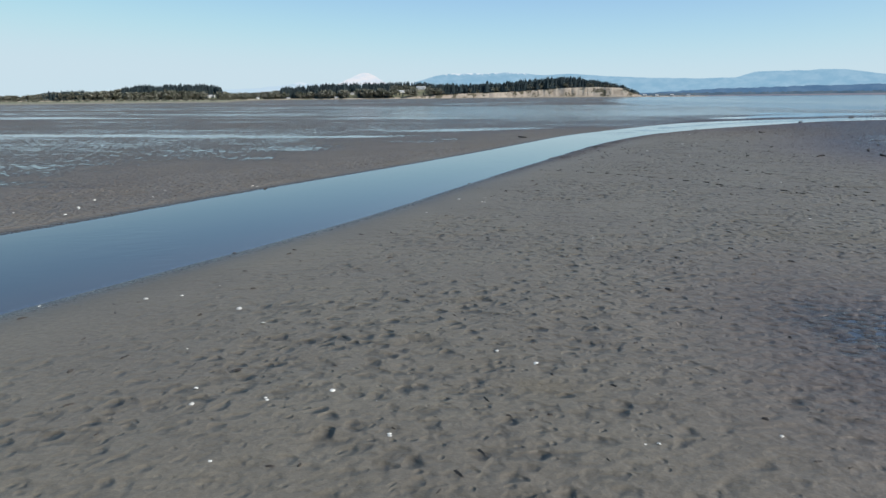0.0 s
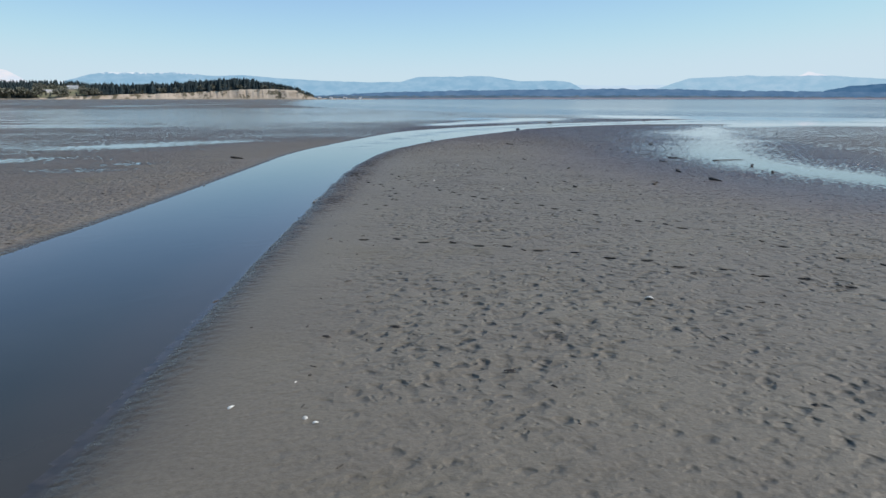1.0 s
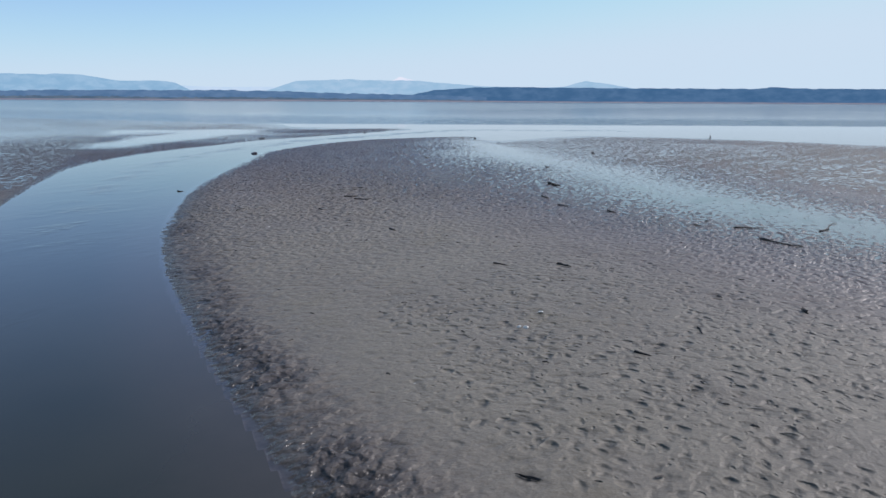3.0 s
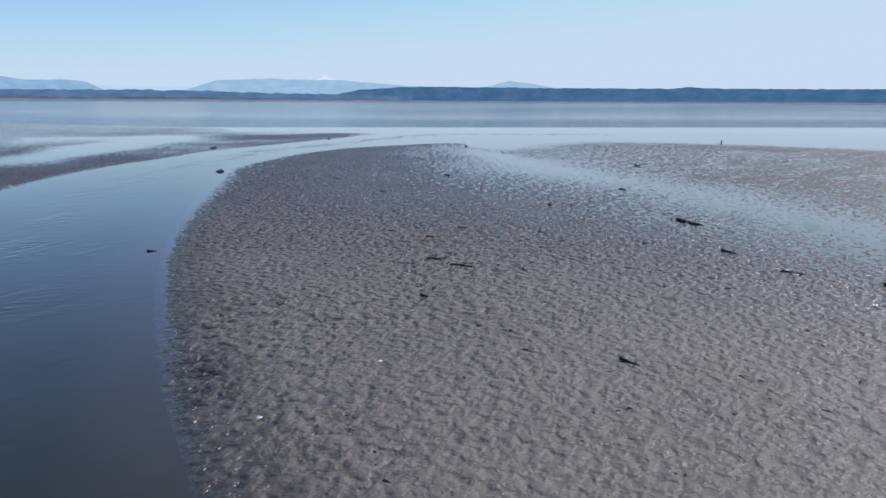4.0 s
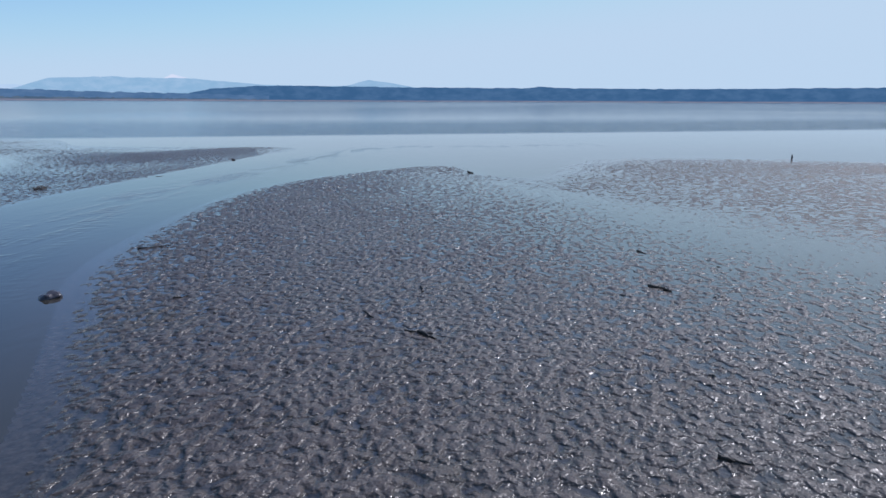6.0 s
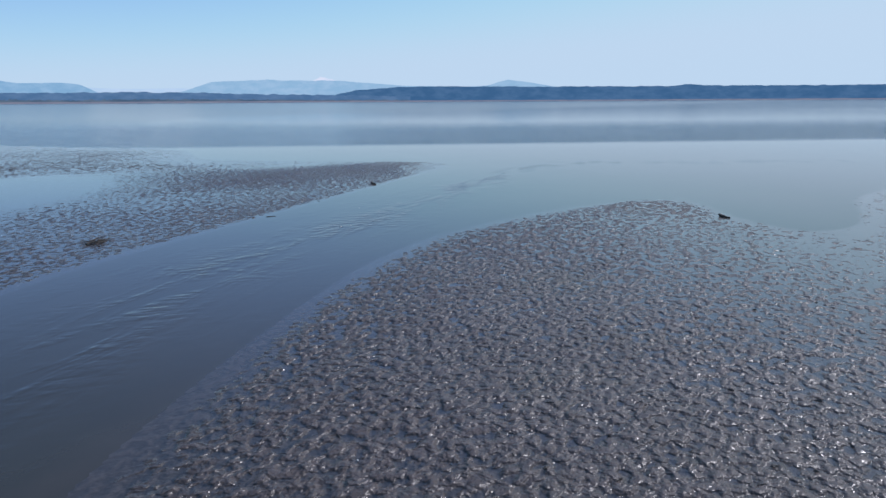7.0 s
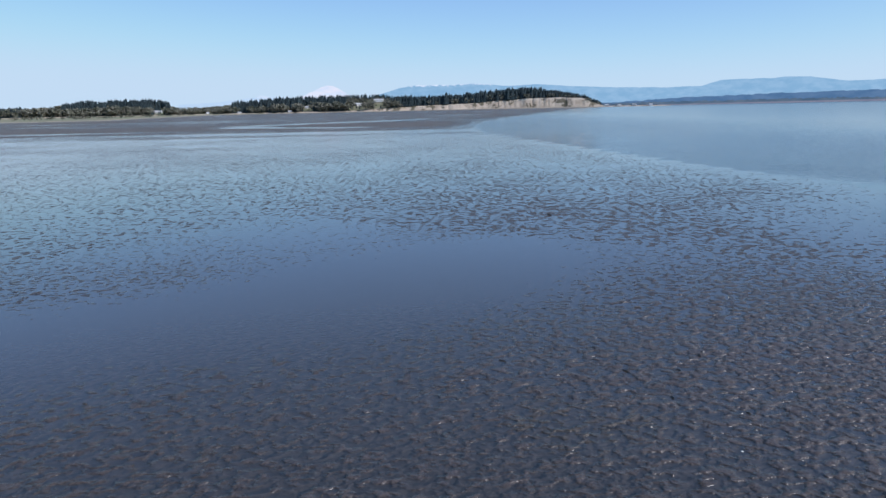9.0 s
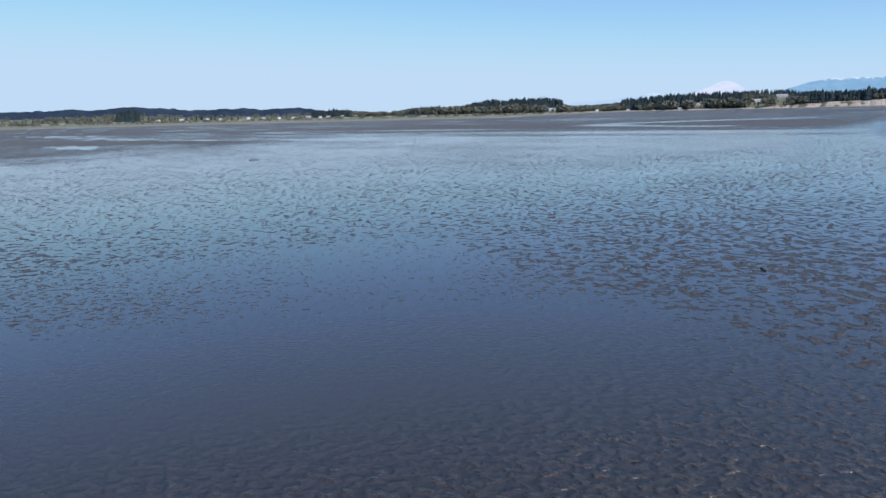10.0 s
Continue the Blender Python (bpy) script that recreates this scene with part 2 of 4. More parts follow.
def painted_haze(name, a, b, snow=None, line=1e6, strength=1.0):
    """Glowing far land: the haze of miles of air is painted into its colour."""
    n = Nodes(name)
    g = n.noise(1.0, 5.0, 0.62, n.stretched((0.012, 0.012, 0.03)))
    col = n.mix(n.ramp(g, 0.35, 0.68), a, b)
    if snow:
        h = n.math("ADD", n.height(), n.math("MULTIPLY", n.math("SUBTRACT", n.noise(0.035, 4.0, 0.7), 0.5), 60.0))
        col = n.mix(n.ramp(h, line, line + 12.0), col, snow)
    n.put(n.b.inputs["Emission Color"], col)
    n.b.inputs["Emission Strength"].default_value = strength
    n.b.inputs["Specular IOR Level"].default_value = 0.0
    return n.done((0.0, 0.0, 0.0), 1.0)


MUD, WATER = mud_material(), water_material()
BARK = wood_material("waterlogged driftwood", (0.022, 0.018, 0.015), (0.060, 0.048, 0.038), 0.55)
GREY_WOOD = wood_material("weathered driftwood", (0.10, 0.085, 0.068), (0.19, 0.165, 0.135))
SHELL = plain("bleached shell", (0.80, 0.77, 0.70), (0.66, 0.62, 0.55), 40.0, 0.4, 0.004, "object")
SHELL_DARK = plain("mussel shell", (0.03, 0.03, 0.04), (0.08, 0.07, 0.08), 50.0, 0.35, 0.004)
CONIFER = plain("fir foliage", (0.015, 0.027, 0.030), (0.032, 0.050, 0.052), 0.25, 0.9)
BROADLEAF = plain("spring twigs and leaves", (0.115, 0.120, 0.080), (0.195, 0.185, 0.145), 0.06, 0.9)
CLIFF = cliff_material()
FIELD = plain("rough hillside grass", (0.15, 0.17, 0.085), (0.23, 0.20, 0.13), 0.02, 0.95)
BEACH = plain("shingle beach", (0.36, 0.31, 0.24), (0.26, 0.225, 0.175), 0.1, 0.95)
PAINT = plain("painted boards", (0.78, 0.77, 0.74), (0.70, 0.69, 0.66), 0.5, 0.6, per="object")
ROOFING = plain("pale metal roofing", (0.42, 0.42, 0.43), (0.55, 0.55, 0.55), 0.6, 0.8, per="object")
# Near-black: mud of the prints, with the shade inside them painted in.
SHADED_MUD = plain("mud with shade painted in", (0.016, 0.015, 0.014), (0.062, 0.055, 0.048), 14.0, 0.5, 0.01, "object")
GLASS = plain("dark window glass", (0.02, 0.025, 0.03), (0.03, 0.035, 0.04), 0.5, 0.1, per="object")


# ---- building helpers ----
def link_mesh(name, verts, faces, material, parent=None, smooth=False):
    me = bpy.data.meshes.new(name)
    me.from_pydata(verts, [], faces)
    me.materials.append(material)
    if smooth:
        me.polygons.foreach_set("use_smooth", [True] * len(me.polygons))
    me.update()
    ob = new(name, me)
    if parent:
        ob.parent = parent
    return ob


def part(name, bm, material, parent=None, label="", smooth=False):
    me = bpy.data.meshes.new(name)
    bm.to_mesh(me)
    bm.free()
    me.materials.append(material)
    if smooth:
        me.polygons.foreach_set("use_smooth", [True] * len(me.polygons))
    ob = new(name, me)
    if parent:
        ob.parent = parent
    if label:
        tagged(ob, label)
    return ob


def hashed(ix, iy, seed):
    h = (ix.astype(np.int64) * 374761393 + iy.astype(np.int64) * 668265263 + seed * 1442695041) & 0xFFFFFFFF
    h = ((h ^ (h >> 13)) * 1274126177) & 0xFFFFFFFF
    return ((h ^ (h >> 16)) & 0xFFFF) / 65535.0


def value_noise(x, y, seed=0):
    """Smooth noise, 0 to 1, with one cell a unit."""
    ix, iy = np.floor(x), np.floor(y)
    fx, fy = x - ix, y - iy
    ux, uy = fx * fx * fx * (fx * (fx * 6 - 15) + 10), fy * fy * fy * (fy * (fy * 6 - 15) + 10)
    a, b = hashed(ix, iy, seed), hashed(ix + 1, iy, seed)
    c, d = hashed(ix, iy + 1, seed), hashed(ix + 1, iy + 1, seed)
    return (a * (1 - ux) + b * ux) * (1 - uy) + (c * (1 - ux) + d * ux) * uy


def fractal(x, y, octaves, seed=0):
    total, amp, f = 0.0, 0.5, 1.0
    for k in range(octaves):
        total, amp, f = total + amp * value_noise(x * f, y * f, seed + k), amp * 0.5, f * 2.03
    return total / (1 - 0.5 ** octaves)


def gradient_noise(x, y, seed=0):
    """Perlin's noise, about -0.7 to 0.7, with one cell a unit."""
    ix, iy = np.floor(x), np.floor(y)
    fx, fy = x - ix, y - iy
    ux, uy = fx * fx * fx * (fx * (fx * 6 - 15) + 10), fy * fy * fy * (fy * (fy * 6 - 15) + 10)

    def corner(dx, dy):
        a = hashed(ix + dx, iy + dy, seed) * 2 * np.pi
        return np.cos(a) * (fx - dx) + np.sin(a) * (fy - dy)

    return (corner(0, 0) * (1 - ux) + corner(1, 0) * ux) * (1 - uy) + (corner(0, 1) * (1 - ux) + corner(1, 1) * ux) * uy


def step(a, b, x):
    t = np.clip((x - a) / (b - a), 0, 1)
    return t * t * (3 - 2 * t)


def rounded(points, rounds=2):
    """A chain of points with its corners cut."""
    p = np.array(points, float)
    for _ in range(rounds):
        q, r = p[:-1] * 0.75 + p[1:] * 0.25, p[:-1] * 0.25 + p[1:] * 0.75
        p = np.vstack([p[:1], np.stack([q, r], 1).reshape(-1, 2), p[-1:]])
    return p


def softmin(a, b, k):
    t = np.clip(0.5 + 0.5 * (b - a) / k, 0, 1)
    return b * (1 - t) + a * t - k * t * (1 - t)


def distance_to(chain, x, y):
    d = np.full(x.shape, 1e9)
    for (ax, ay), (bx, by) in zip(chain[:-1], chain[1:]):
        dx, dy = bx - ax, by - ay
        t = np.clip(((x - ax) * dx + (y - ay) * dy) / (dx * dx + dy * dy + 1e-12), 0, 1)
        d = np.minimum(d, (x - ax - t * dx) ** 2 + (y - ay - t * dy) ** 2)
    return np.sqrt(d)


def inside(ring, x, y):
    hit = np.zeros(x.shape, bool)
    for (ax, ay), (bx, by) in zip(ring, np.roll(ring, -1, axis=0)):
        if ay != by:
            hit ^= ((ay > y) != (by > y)) & (x < (bx - ax) * (y - ay) / (by - ay) + ax)
    return hit


# ---- the tidal flat: banks of the creek, the pools and the edge of the bay ----
RIGHT_BANK = rounded([(-30, -40), (-12, -3), (-6.5, 9.1), (-3.1, 16), (0.3, 25.3), (3.7, 34.3), (7.2, 43.5), (11.6, 52.6), (17.6, 60.9),
                      (24.1, 67.8), (33.0, 75.9), (35.2, 78.3), (41.5, 81.4), (50.2, 84.3), (57, 83.8), (62.5, 82), (65, 79.5), (60.5, 76.6)])
EAST_SHORE = rounded([(60.5, 76.6), (58.5, 74.2), (61.5, 72.9), (68.5, 73.8), (74.5, 71.6), (77.5, 65), (78.6, 57), (77.5, 48), (75, 38), (72, 20), (70, -40), (95, -900)])
LEFT_BANK = rounded([(-46, -40), (-18, 1), (-9.9, 14.3), (-7.4, 20.8), (-1.9, 32.3), (3.5, 45.5), (6.8, 53.7), (11.4, 61.4), (16.3, 68.9), (21.1, 75.8),
                     (26.5, 80.4), (32.5, 84.2), (38, 86.3), (42.6, 89.0), (50.7, 90.9), (61.3, 93.2), (73.5, 95.8)])
BAY_EDGE = rounded([(73.5, 95.8), (75.5, 98.5), (72.5, 104.5), (70, 111.5), (69.5, 115), (74, 121), (76.5, 125), (73, 142), (70.5, 160), (68.5, 178),
                    (64, 205), (62, 260), (75, 380), (560, 2560)])
POOL = rounded([(60.5, 75.0), (53.1, 71.4), (46.0, 64.5), (41.9, 59.3), (38.5, 54), (32, 47.8), (27.0, 41.5), (25, 36), (24.5, 28), (27, 15)])
NORTH_POOL = rounded([(30, 90.5), (38, 97), (45.2, 102.5), (51.5, 105.6), (56, 109.8), (62, 114.3), (67.5, 116.5)])


def terrain(x, y):
    """Height over the water of the bay, and how muddy the ground is."""
    east = inside(np.vstack([RIGHT_BANK, EAST_SHORE, [(-200, -900)]]), x, y)
    north = inside(np.vstack([LEFT_BANK, BAY_EDGE, [(-4000, 4900), (-6000, 4900), (-6000, -900), (-300, -900)]]), x, y)
    d_right, d_east = distance_to(RIGHT_BANK, x, y), distance_to(EAST_SHORE, x, y)
    d_left, d_bay = distance_to(LEFT_BANK, x, y), distance_to(BAY_EDGE, x, y)
    d_pool, d_north = distance_to(POOL, x, y), distance_to(NORTH_POOL, x, y)
    broad = fractal(x / 9, y / 9, 3, 5) - 0.5
    # the bed of the creek and of the bay
    h = -np.minimum(0.012 * np.minimum(np.minimum(d_right, d_left), np.minimum(d_east, d_bay)), 0.3) - 0.004
    # the bank inside the bend, higher up the creek, down to a wet spit at its end
    up = step(74, 22, y + 0.25 * x)
    firm = step(90, 52, y + 0.25 * x)
    beach = softmin((0.014 + 0.040 * firm) * d_right, 0.025 + 0.012 * d_right, 0.01) - 0.006 * (1 - up)
    crown = 0.027 + 0.036 * firm
    hollow = -0.009 + (0.0025 + 0.009 * up) * np.maximum(d_pool - 0.8, 0)
    over_pool = inside(np.vstack([EAST_SHORE[:-1], [(70, -60), (27, -60)], POOL[::-1]]), x, y)           # the bar beyond the pool
    bar = softmin(0.015 + 0.02 * broad, 0.012 * d_east - 0.03, 0.02)
    main = softmin(softmin(beach, crown + 0.05 * broad * up, 0.03), np.where(over_pool, softmin(hollow, bar, 0.01), hollow), 0.02)
    main = main + broad * 0.018 * (1 - up) + 0.010 * step(0.0, 1.2, d_right)
    soak = np.exp(-((x - 5.4) / 2.6) ** 2 - ((y - 7.2) / 4.2) ** 2)                                     # a soft wet hollow on the bank
    main = main - 0.042 * soak - 0.022 * np.exp(-((x - 4.7) / 0.9) ** 2 - ((y - 8.5) / 1.2) ** 2)
    h = np.where(east, main, h)
    # the flats on the other side
    early = step(78, 55, y)
    wider = step(52, 44, x) * step(58, 76, y)
    rim = np.minimum(0.09 * d_left, 0.05 - 0.016 * wider * step(5, 9, d_left)) * step(16 + 12 * wider, 5 + 3 * wider, d_left) * (0.32 + 0.68 * early)
    dry = step(20, -25, x + 0.3 * (y - 80))
    flats = -0.0015 + 0.011 * step(46, 30, x) * step(66, 76, y) * step(114, 98, y) + 0.010 * step(94, 102, y) * step(136, 122, y) * step(50, 58, x) + 0.028 * dry + broad * (0.022 + 0.034 * dry) + rim
    for px, py, rx, ry in ((-10.4, 34.0, 1.6, 2.2), (-9.6, 41.0, 2.4, 2.6), (-16.3, 24.0, 1.8, 1.3), (-13.0, 22.8, 1.9, 0.5), (-3.6, 46.6, 2.2, 1.4), (-1.6, 49.6, 1.6, 1.2), (-8.0, 54.0, 5.0, 1.6), (-2.5, 63.5, 5.0, 1.6), (3.5, 66.0, 4.5, 1.6)):
        flats = flats - 0.042 * np.exp(-((x - px) / rx) ** 2 - ((y - py) / ry) ** 2)
    line = fractal(x / 45 + y / 130, (y + 0.25 * x) / 5.5, 2, 37)
    flats = flats - 0.045 * dry * step(0.60, 0.74, line) * step(48, 62, y)                 # long narrow puddles between low ridges
    flats = flats - (0.005 + 0.014 * step(61, 53, x)) * step(4.8, 0.5, d_north)
    streak = fractal(x / 160 + y / 300, y / 16, 3, 31) - 0.5
    flats = flats + step(190, 225, y - 0.35 * x) * (0.030 + 0.16 * streak)
    brook = distance_to(np.array([(30, 285), (2, 298), (-14, 318), (-4, 345), (14, 372), (30, 405)], float), x, y)
    flats = flats - 0.10 * step(10, 3, brook)
    flats = softmin(flats, 0.005 * d_bay - 0.022 + 0.008 * np.minimum(d_left, 4) * step(12, 4, d_left), 0.006)
    h = np.where(north, np.minimum(flats, (0.025 + 0.08 * early) * d_left), h)
    tone = np.where(east, np.clip(1 - step(84, 48, y + 0.25 * x) * step(4, 13, d_pool) * (1 - 0.95 * soak), 0, 1), 1 - np.maximum(0.75 * step(10, 4, d_left) * early, np.maximum(0.65 * dry, 0.5 * step(190, 225, y - 0.35 * x))))
    return h, tone, east, north, d_right, d_left, d_pool, up, d_north, soak


TRAILS = ([(8.1, 40.2), (7.9, 38.6), (8.1, 33.2), (8.4, 32.0), (9.6, 28.7), (10.4, 26.2), (10.9, 23.2), (11.3, 20.6)],
          [(2.6, 27.9), (4.4, 26.7), (6.5, 24.5), (8.7, 21.4), (9.6, 20.2)],
          [(6.6, 41.0), (6.4, 38.0), (6.7, 36.0), (6.2, 34.2), (5.2, 32.1), (4.5, 30.8)])


def steps_of(trail, seed):
    """Place, heading and length of each print along a walk over the sand."""
    rng = random.Random(seed)
    p = rounded(trail)
    run = np.concatenate([[0], np.cumsum(np.hypot(*np.diff(p, axis=0).T))])
    out, at, side = [], 0.1, 1
    while at < run[-1] - 0.1:
        x, y = np.interp(at, run, p[:, 0]), np.interp(at, run, p[:, 1])
        tx, ty = np.interp(at + 0.1, run, p[:, 0]) - x, np.interp(at + 0.1, run, p[:, 1]) - y
        head = math.atan2(ty, tx)
        off = side * rng.uniform(0.03, 0.13)
        out.append((x - math.sin(head) * off, y + math.cos(head) * off, math.degrees(head) + rng.uniform(-24, 24), rng.uniform(0.15, 0.26)))
        if rng.random() < 0.2:
            out.pop()
        at, side = at + rng.uniform(0.55, 0.74), -side
    return out


PRINTS = [q for k, trail in enumerate(TRAILS) for q in steps_of(trail, k + 1)]


def footprints(x, y):
    """How deep the ground is trodden in, 0 to 1."""
    deep = np.zeros(x.shape)
    near = (x > 1) & (x < 13) & (y > 18) & (y < 43)
    xs, ys, d = x[near], y[near], deep[near]
    for px, py, turn, length in PRINTS:
        c, k = math.cos(radians(turn)), math.sin(radians(turn))
        u, v = (xs - px) * c + (ys - py) * k, (ys - py) * c - (xs - px) * k
        d = np.maximum(d, np.exp(-((u / (0.5 * length)) ** 4) - (v / 0.06) ** 4))
    deep[near] = d
    return deep


def graded(lo, hi, fine, grow, reach):
    """Places that stand evenly from lo to hi and ever further apart beyond them."""
    mid = np.arange(lo, hi + fine / 2, fine)
    out, gap, at = [], fine, 0.0
    while at < reach:
        gap *= grow
        at += gap
        out.append(at)
    out = np.array(out)
    return np.concatenate([lo - out[::-1], mid, mid[-1] + out])


def build_ground():
    ua, va = np.array((0.523, 0.852)), np.array((0.852, -0.523))
    us, vs = graded(2.0, 125.0, 0.07, 1.08, 5600), graded(-21.5, 8.0, 0.07, 1.08, 5600)
    u, v = np.meshgrid(us, vs)
    x, y = (u * ua[0] + v * va[0]), (u * ua[1] + v * va[1])
    gap = np.maximum(np.gradient(us)[None, :] + 0 * u, np.gradient(vs)[:, None] + 0 * v)
    h, tone, east, north, d_right, d_left, d_pool, up, d_north, soak = terrain(x, y)
    fine = step(0.22, 0.11, gap)
    # lumps left by the ebb, finer and denser towards the mouth
    lx, ly = x * 0.82 + y * 0.57, (y * 0.82 - x * 0.57) * 1.15
    lump = 0.55 * gradient_noise(lx * 2.9, ly * 2.9, 11) + 0.68 * gradient_noise(lx * 5.9, ly * 5.9, 13) + 0.2 * gradient_noise(y * 7.6, x * 7.6, 12)
    wide = 0.45 * gradient_noise(lx * 2.9, ly * 3.2, 14) + 0.58 * gradient_noise(lx * 6.1, ly * 6.6, 15)
    lump = np.where(east, lump, wide)
    lump = np.where(lump < 0, lump * 1.2, lump * 0.85)
    calm = np.where(east, step(0.4, 3.2, d_right) * step(0.85, 0.97, up) + step(-0.3, 1.3, d_right) * step(0.97, 0.85, up), step(-0.3, 1.3, d_left))
    calm = calm * np.where(east, 0.55 + 0.45 * step(0.3, 3.5, d_pool), 1 - 0.6 * step(4.5, 1.0, d_north) * step(61, 53, x))
    muddy = np.where(east, np.maximum(np.maximum(step(44, 62, y + 0.25 * x), 0.85 * step(11, 4, d_pool) * step(26, 36, y)), 0.6 * soak), 1.0)
    patchy = 0.6 + 0.4 * step(0.35, 0.6, fractal(x / 3.1, y / 3.1, 2, 17))
    # broken crust along the edge of the bank
    crust = np.where(east, np.exp(-((d_right - 0.35 - 0.30 * step(28, 36, y)) / (0.28 + 0.37 * step(28, 36, y))) ** 2) * (0.6 + 0.4 * step(28, 36, y)) * step(17, 25, y) * step(70, 55, y), 0) * (0.6 + 0.4 * step(0.4, 0.6, fractal(x / 1.7, y / 1.7, 2, 53)))
    tone, calm = np.maximum(tone, 0.6 * crust), np.maximum(calm, crust)
    rise = lump * 0.068 * np.maximum(0.05 + 0.95 * muddy, 1.25 * crust) * patchy * calm
    # soft dimples of feeding birds and worms, thick on the bank
    thick = (0.5 + 0.5 * step(0.28, 0.55, fractal(x / 2.3, y / 2.3, 2, 29) + 0.018 * (d_right - 6))) * (1 - muddy) * np.where(east, 1, 0) * step(0.5, 3.5, d_right)
    dip = gradient_noise(x * 4.3, y * 4.3, 23) + 0.5 * gradient_noise(x * 7.4, y * 7.4, 24)
    tread = step(0.62, 0.80, value_noise(x * 1.7, y * 1.7, 27))                # fewer, wider hollows
    rise = rise + thick * 0.010 * np.clip(-dip, -0.5, 0.6)
    prints = footprints(x, y)
    above = np.where(east | north, 1.0, 0.0)
    stand = 0.0105                                            # the height to which water stands on the flats
    over = h - stand + rise * fine + 0.022 * crust * fine
    z = np.where(above > 0, np.maximum(np.minimum(h, stand), 0.002) + np.maximum(over, 0), h) - (0.03 * prints + 0.020 * tread * thick) * fine
    rows, cols = x.shape
    me = bpy.data.meshes.new("ground")
    idx = np.arange(rows * cols, dtype=np.int32).reshape(rows, cols)
    quads = np.stack([idx[:-1, :-1], idx[1:, :-1], idx[1:, 1:], idx[:-1, 1:]], -1).reshape(-1, 4)
    me.vertices.add(rows * cols)
    me.vertices.foreach_set("co", np.stack([x, y, z], -1).astype(np.float32).ravel())
    me.loops.add(quads.size)
    me.loops.foreach_set("vertex_index", quads.ravel())
    me.polygons.add(len(quads))
    me.polygons.foreach_set("loop_start", np.arange(0, quads.size, 4, dtype=np.int32))
    me.polygons.foreach_set("use_smooth", np.ones(len(quads), bool))
    # Prints carry painted shade; the crust is darkened too, most between its lumps.
    for name, values in (("fine", fine), ("tone", tone), ("calm", calm), ("darkened", np.clip(prints * 1.2 + crust * (0.55 + 0.45 * step(0.15, -0.25, lump)), 0, 1) * fine), ("dented", thick), ("muddy", np.maximum(muddy, crust)), ("over", np.clip(over, -0.1, 0.3))):
        me.attributes.new(name, "FLOAT", "POINT").data.foreach_set("value", values.astype(np.float32).ravel())
    me.materials.append(MUD)
    me.update()
    me.validate()
    return tagged(new("ground", me), "wet grey-brown tidal mud and sand with ripples and puddles", "tidal flat", kind="structure")


ground = build_ground()
if ground.data.polygons[0].normal.z < 0:
    ground.data.flip_normals()
CURRENT = rounded([(11, 56), (18, 67), (27, 76.5), (36, 81.5), (45.5, 86.6), (51, 87.2), (56, 87.9), (64, 89.6), (78.5, 91.8), (82, 85), (89, 75)])


def build_water():
    """One sheet of water, with where it is ruffled and where its bed shows."""
    xs, ys = graded(-12.0, 95.0, 0.5, 1.12, 5500), graded(5.0, 110.0, 0.5, 1.12, 5500)
    x, y = np.meshgrid(xs, ys)
    rows, cols = x.shape
    idx = np.arange(rows * cols).reshape(rows, cols)
    quads = np.stack([idx[:-1, :-1], idx[:-1, 1:], idx[1:, 1:], idx[1:, :-1]], -1).reshape(-1, 4)
    ob = link_mesh("water", np.stack([x, y, 0 * x], -1).reshape(-1, 3).tolist(), quads.tolist(), WATER)
    bank = np.minimum(distance_to(RIGHT_BANK, x, y), distance_to(LEFT_BANK, x, y))
    mouth = step(32, 44, x) * step(84, 66, x)
    out = x + 9 * step(140, 190, y) - 0.8 * np.maximum(140 - y, 0)
    d_race = distance_to(CURRENT, x, y)
    race = np.maximum(np.exp(-(d_race / (1.1 + 0.5 * step(20, 40, x))) ** 2) * (0.75 + 0.25 * mouth), 0.45 * np.exp(-(d_race / 3.6) ** 2))
    ruffle, far = step(62, 72, out) * step(50, 60, x), step(95, 190, out) * step(50, 60, x)
    shoal = np.maximum(step(1.6, 0.0, bank) * 0.8, 0.75 * mouth * step(6.0, 1.0, np.abs(bank - 1.0)))
    gust = np.maximum(step(170, 240, y) * step(50, 60, x), 0.75 * far)
    for name, v in (("gust", gust), ("race", race), ("ruffle", ruffle), ("open", far), ("shoal", shoal)):
        ob.data.attributes.new(name, "FLOAT", "POINT").data.foreach_set("value", v.astype(np.float32).ravel())
    return ob


water = build_water()
tagged(water, "calm shallow creek and bay water reflecting blue sky", "water", kind="structure")


def ground_at(x, y):
    h = terrain(np.array([[float(x)]]), np.array([[float(y)]]))[0]
    return max(float(h[0, 0]), -0.01)


# ---- the far shore ----
CX, CY = 28.0, 50.0


def polar(az, d, z=0.0):
    a = radians(az)
    return (CX - math.sin(a) * d, CY + math.cos(a) * d, z)


def profile(points, az):
    """Height along the shore, from a few pairs of azimuth and height."""
    p = sorted(points)
    return np.interp(az, [a for a, _ in p], [b for _, b in p])


SHORE = 2600.0
TOPS = [(85, 40), (60, 41), (56, 42), (53, 49), (48.7, 37), (43.8, 36), (40.9, 35), (37.9, 37), (35.2, 28), (33.5, 26), (31.3, 38), (28, 42), (27, 50), (26.3, 56),
        (24, 61), (20.7, 60), (19.6, 38), (17, 42), (15.2, 50), (11.3, 62), (7.5, 66), (4.8, 66), (2.6, 54), (1, 52), (-1.2, 58), (-4, 70), (-6.5, 78), (-9.1, 62), (-11, 42), (-12.3, 16), (-14, 12), (-17, 7)]
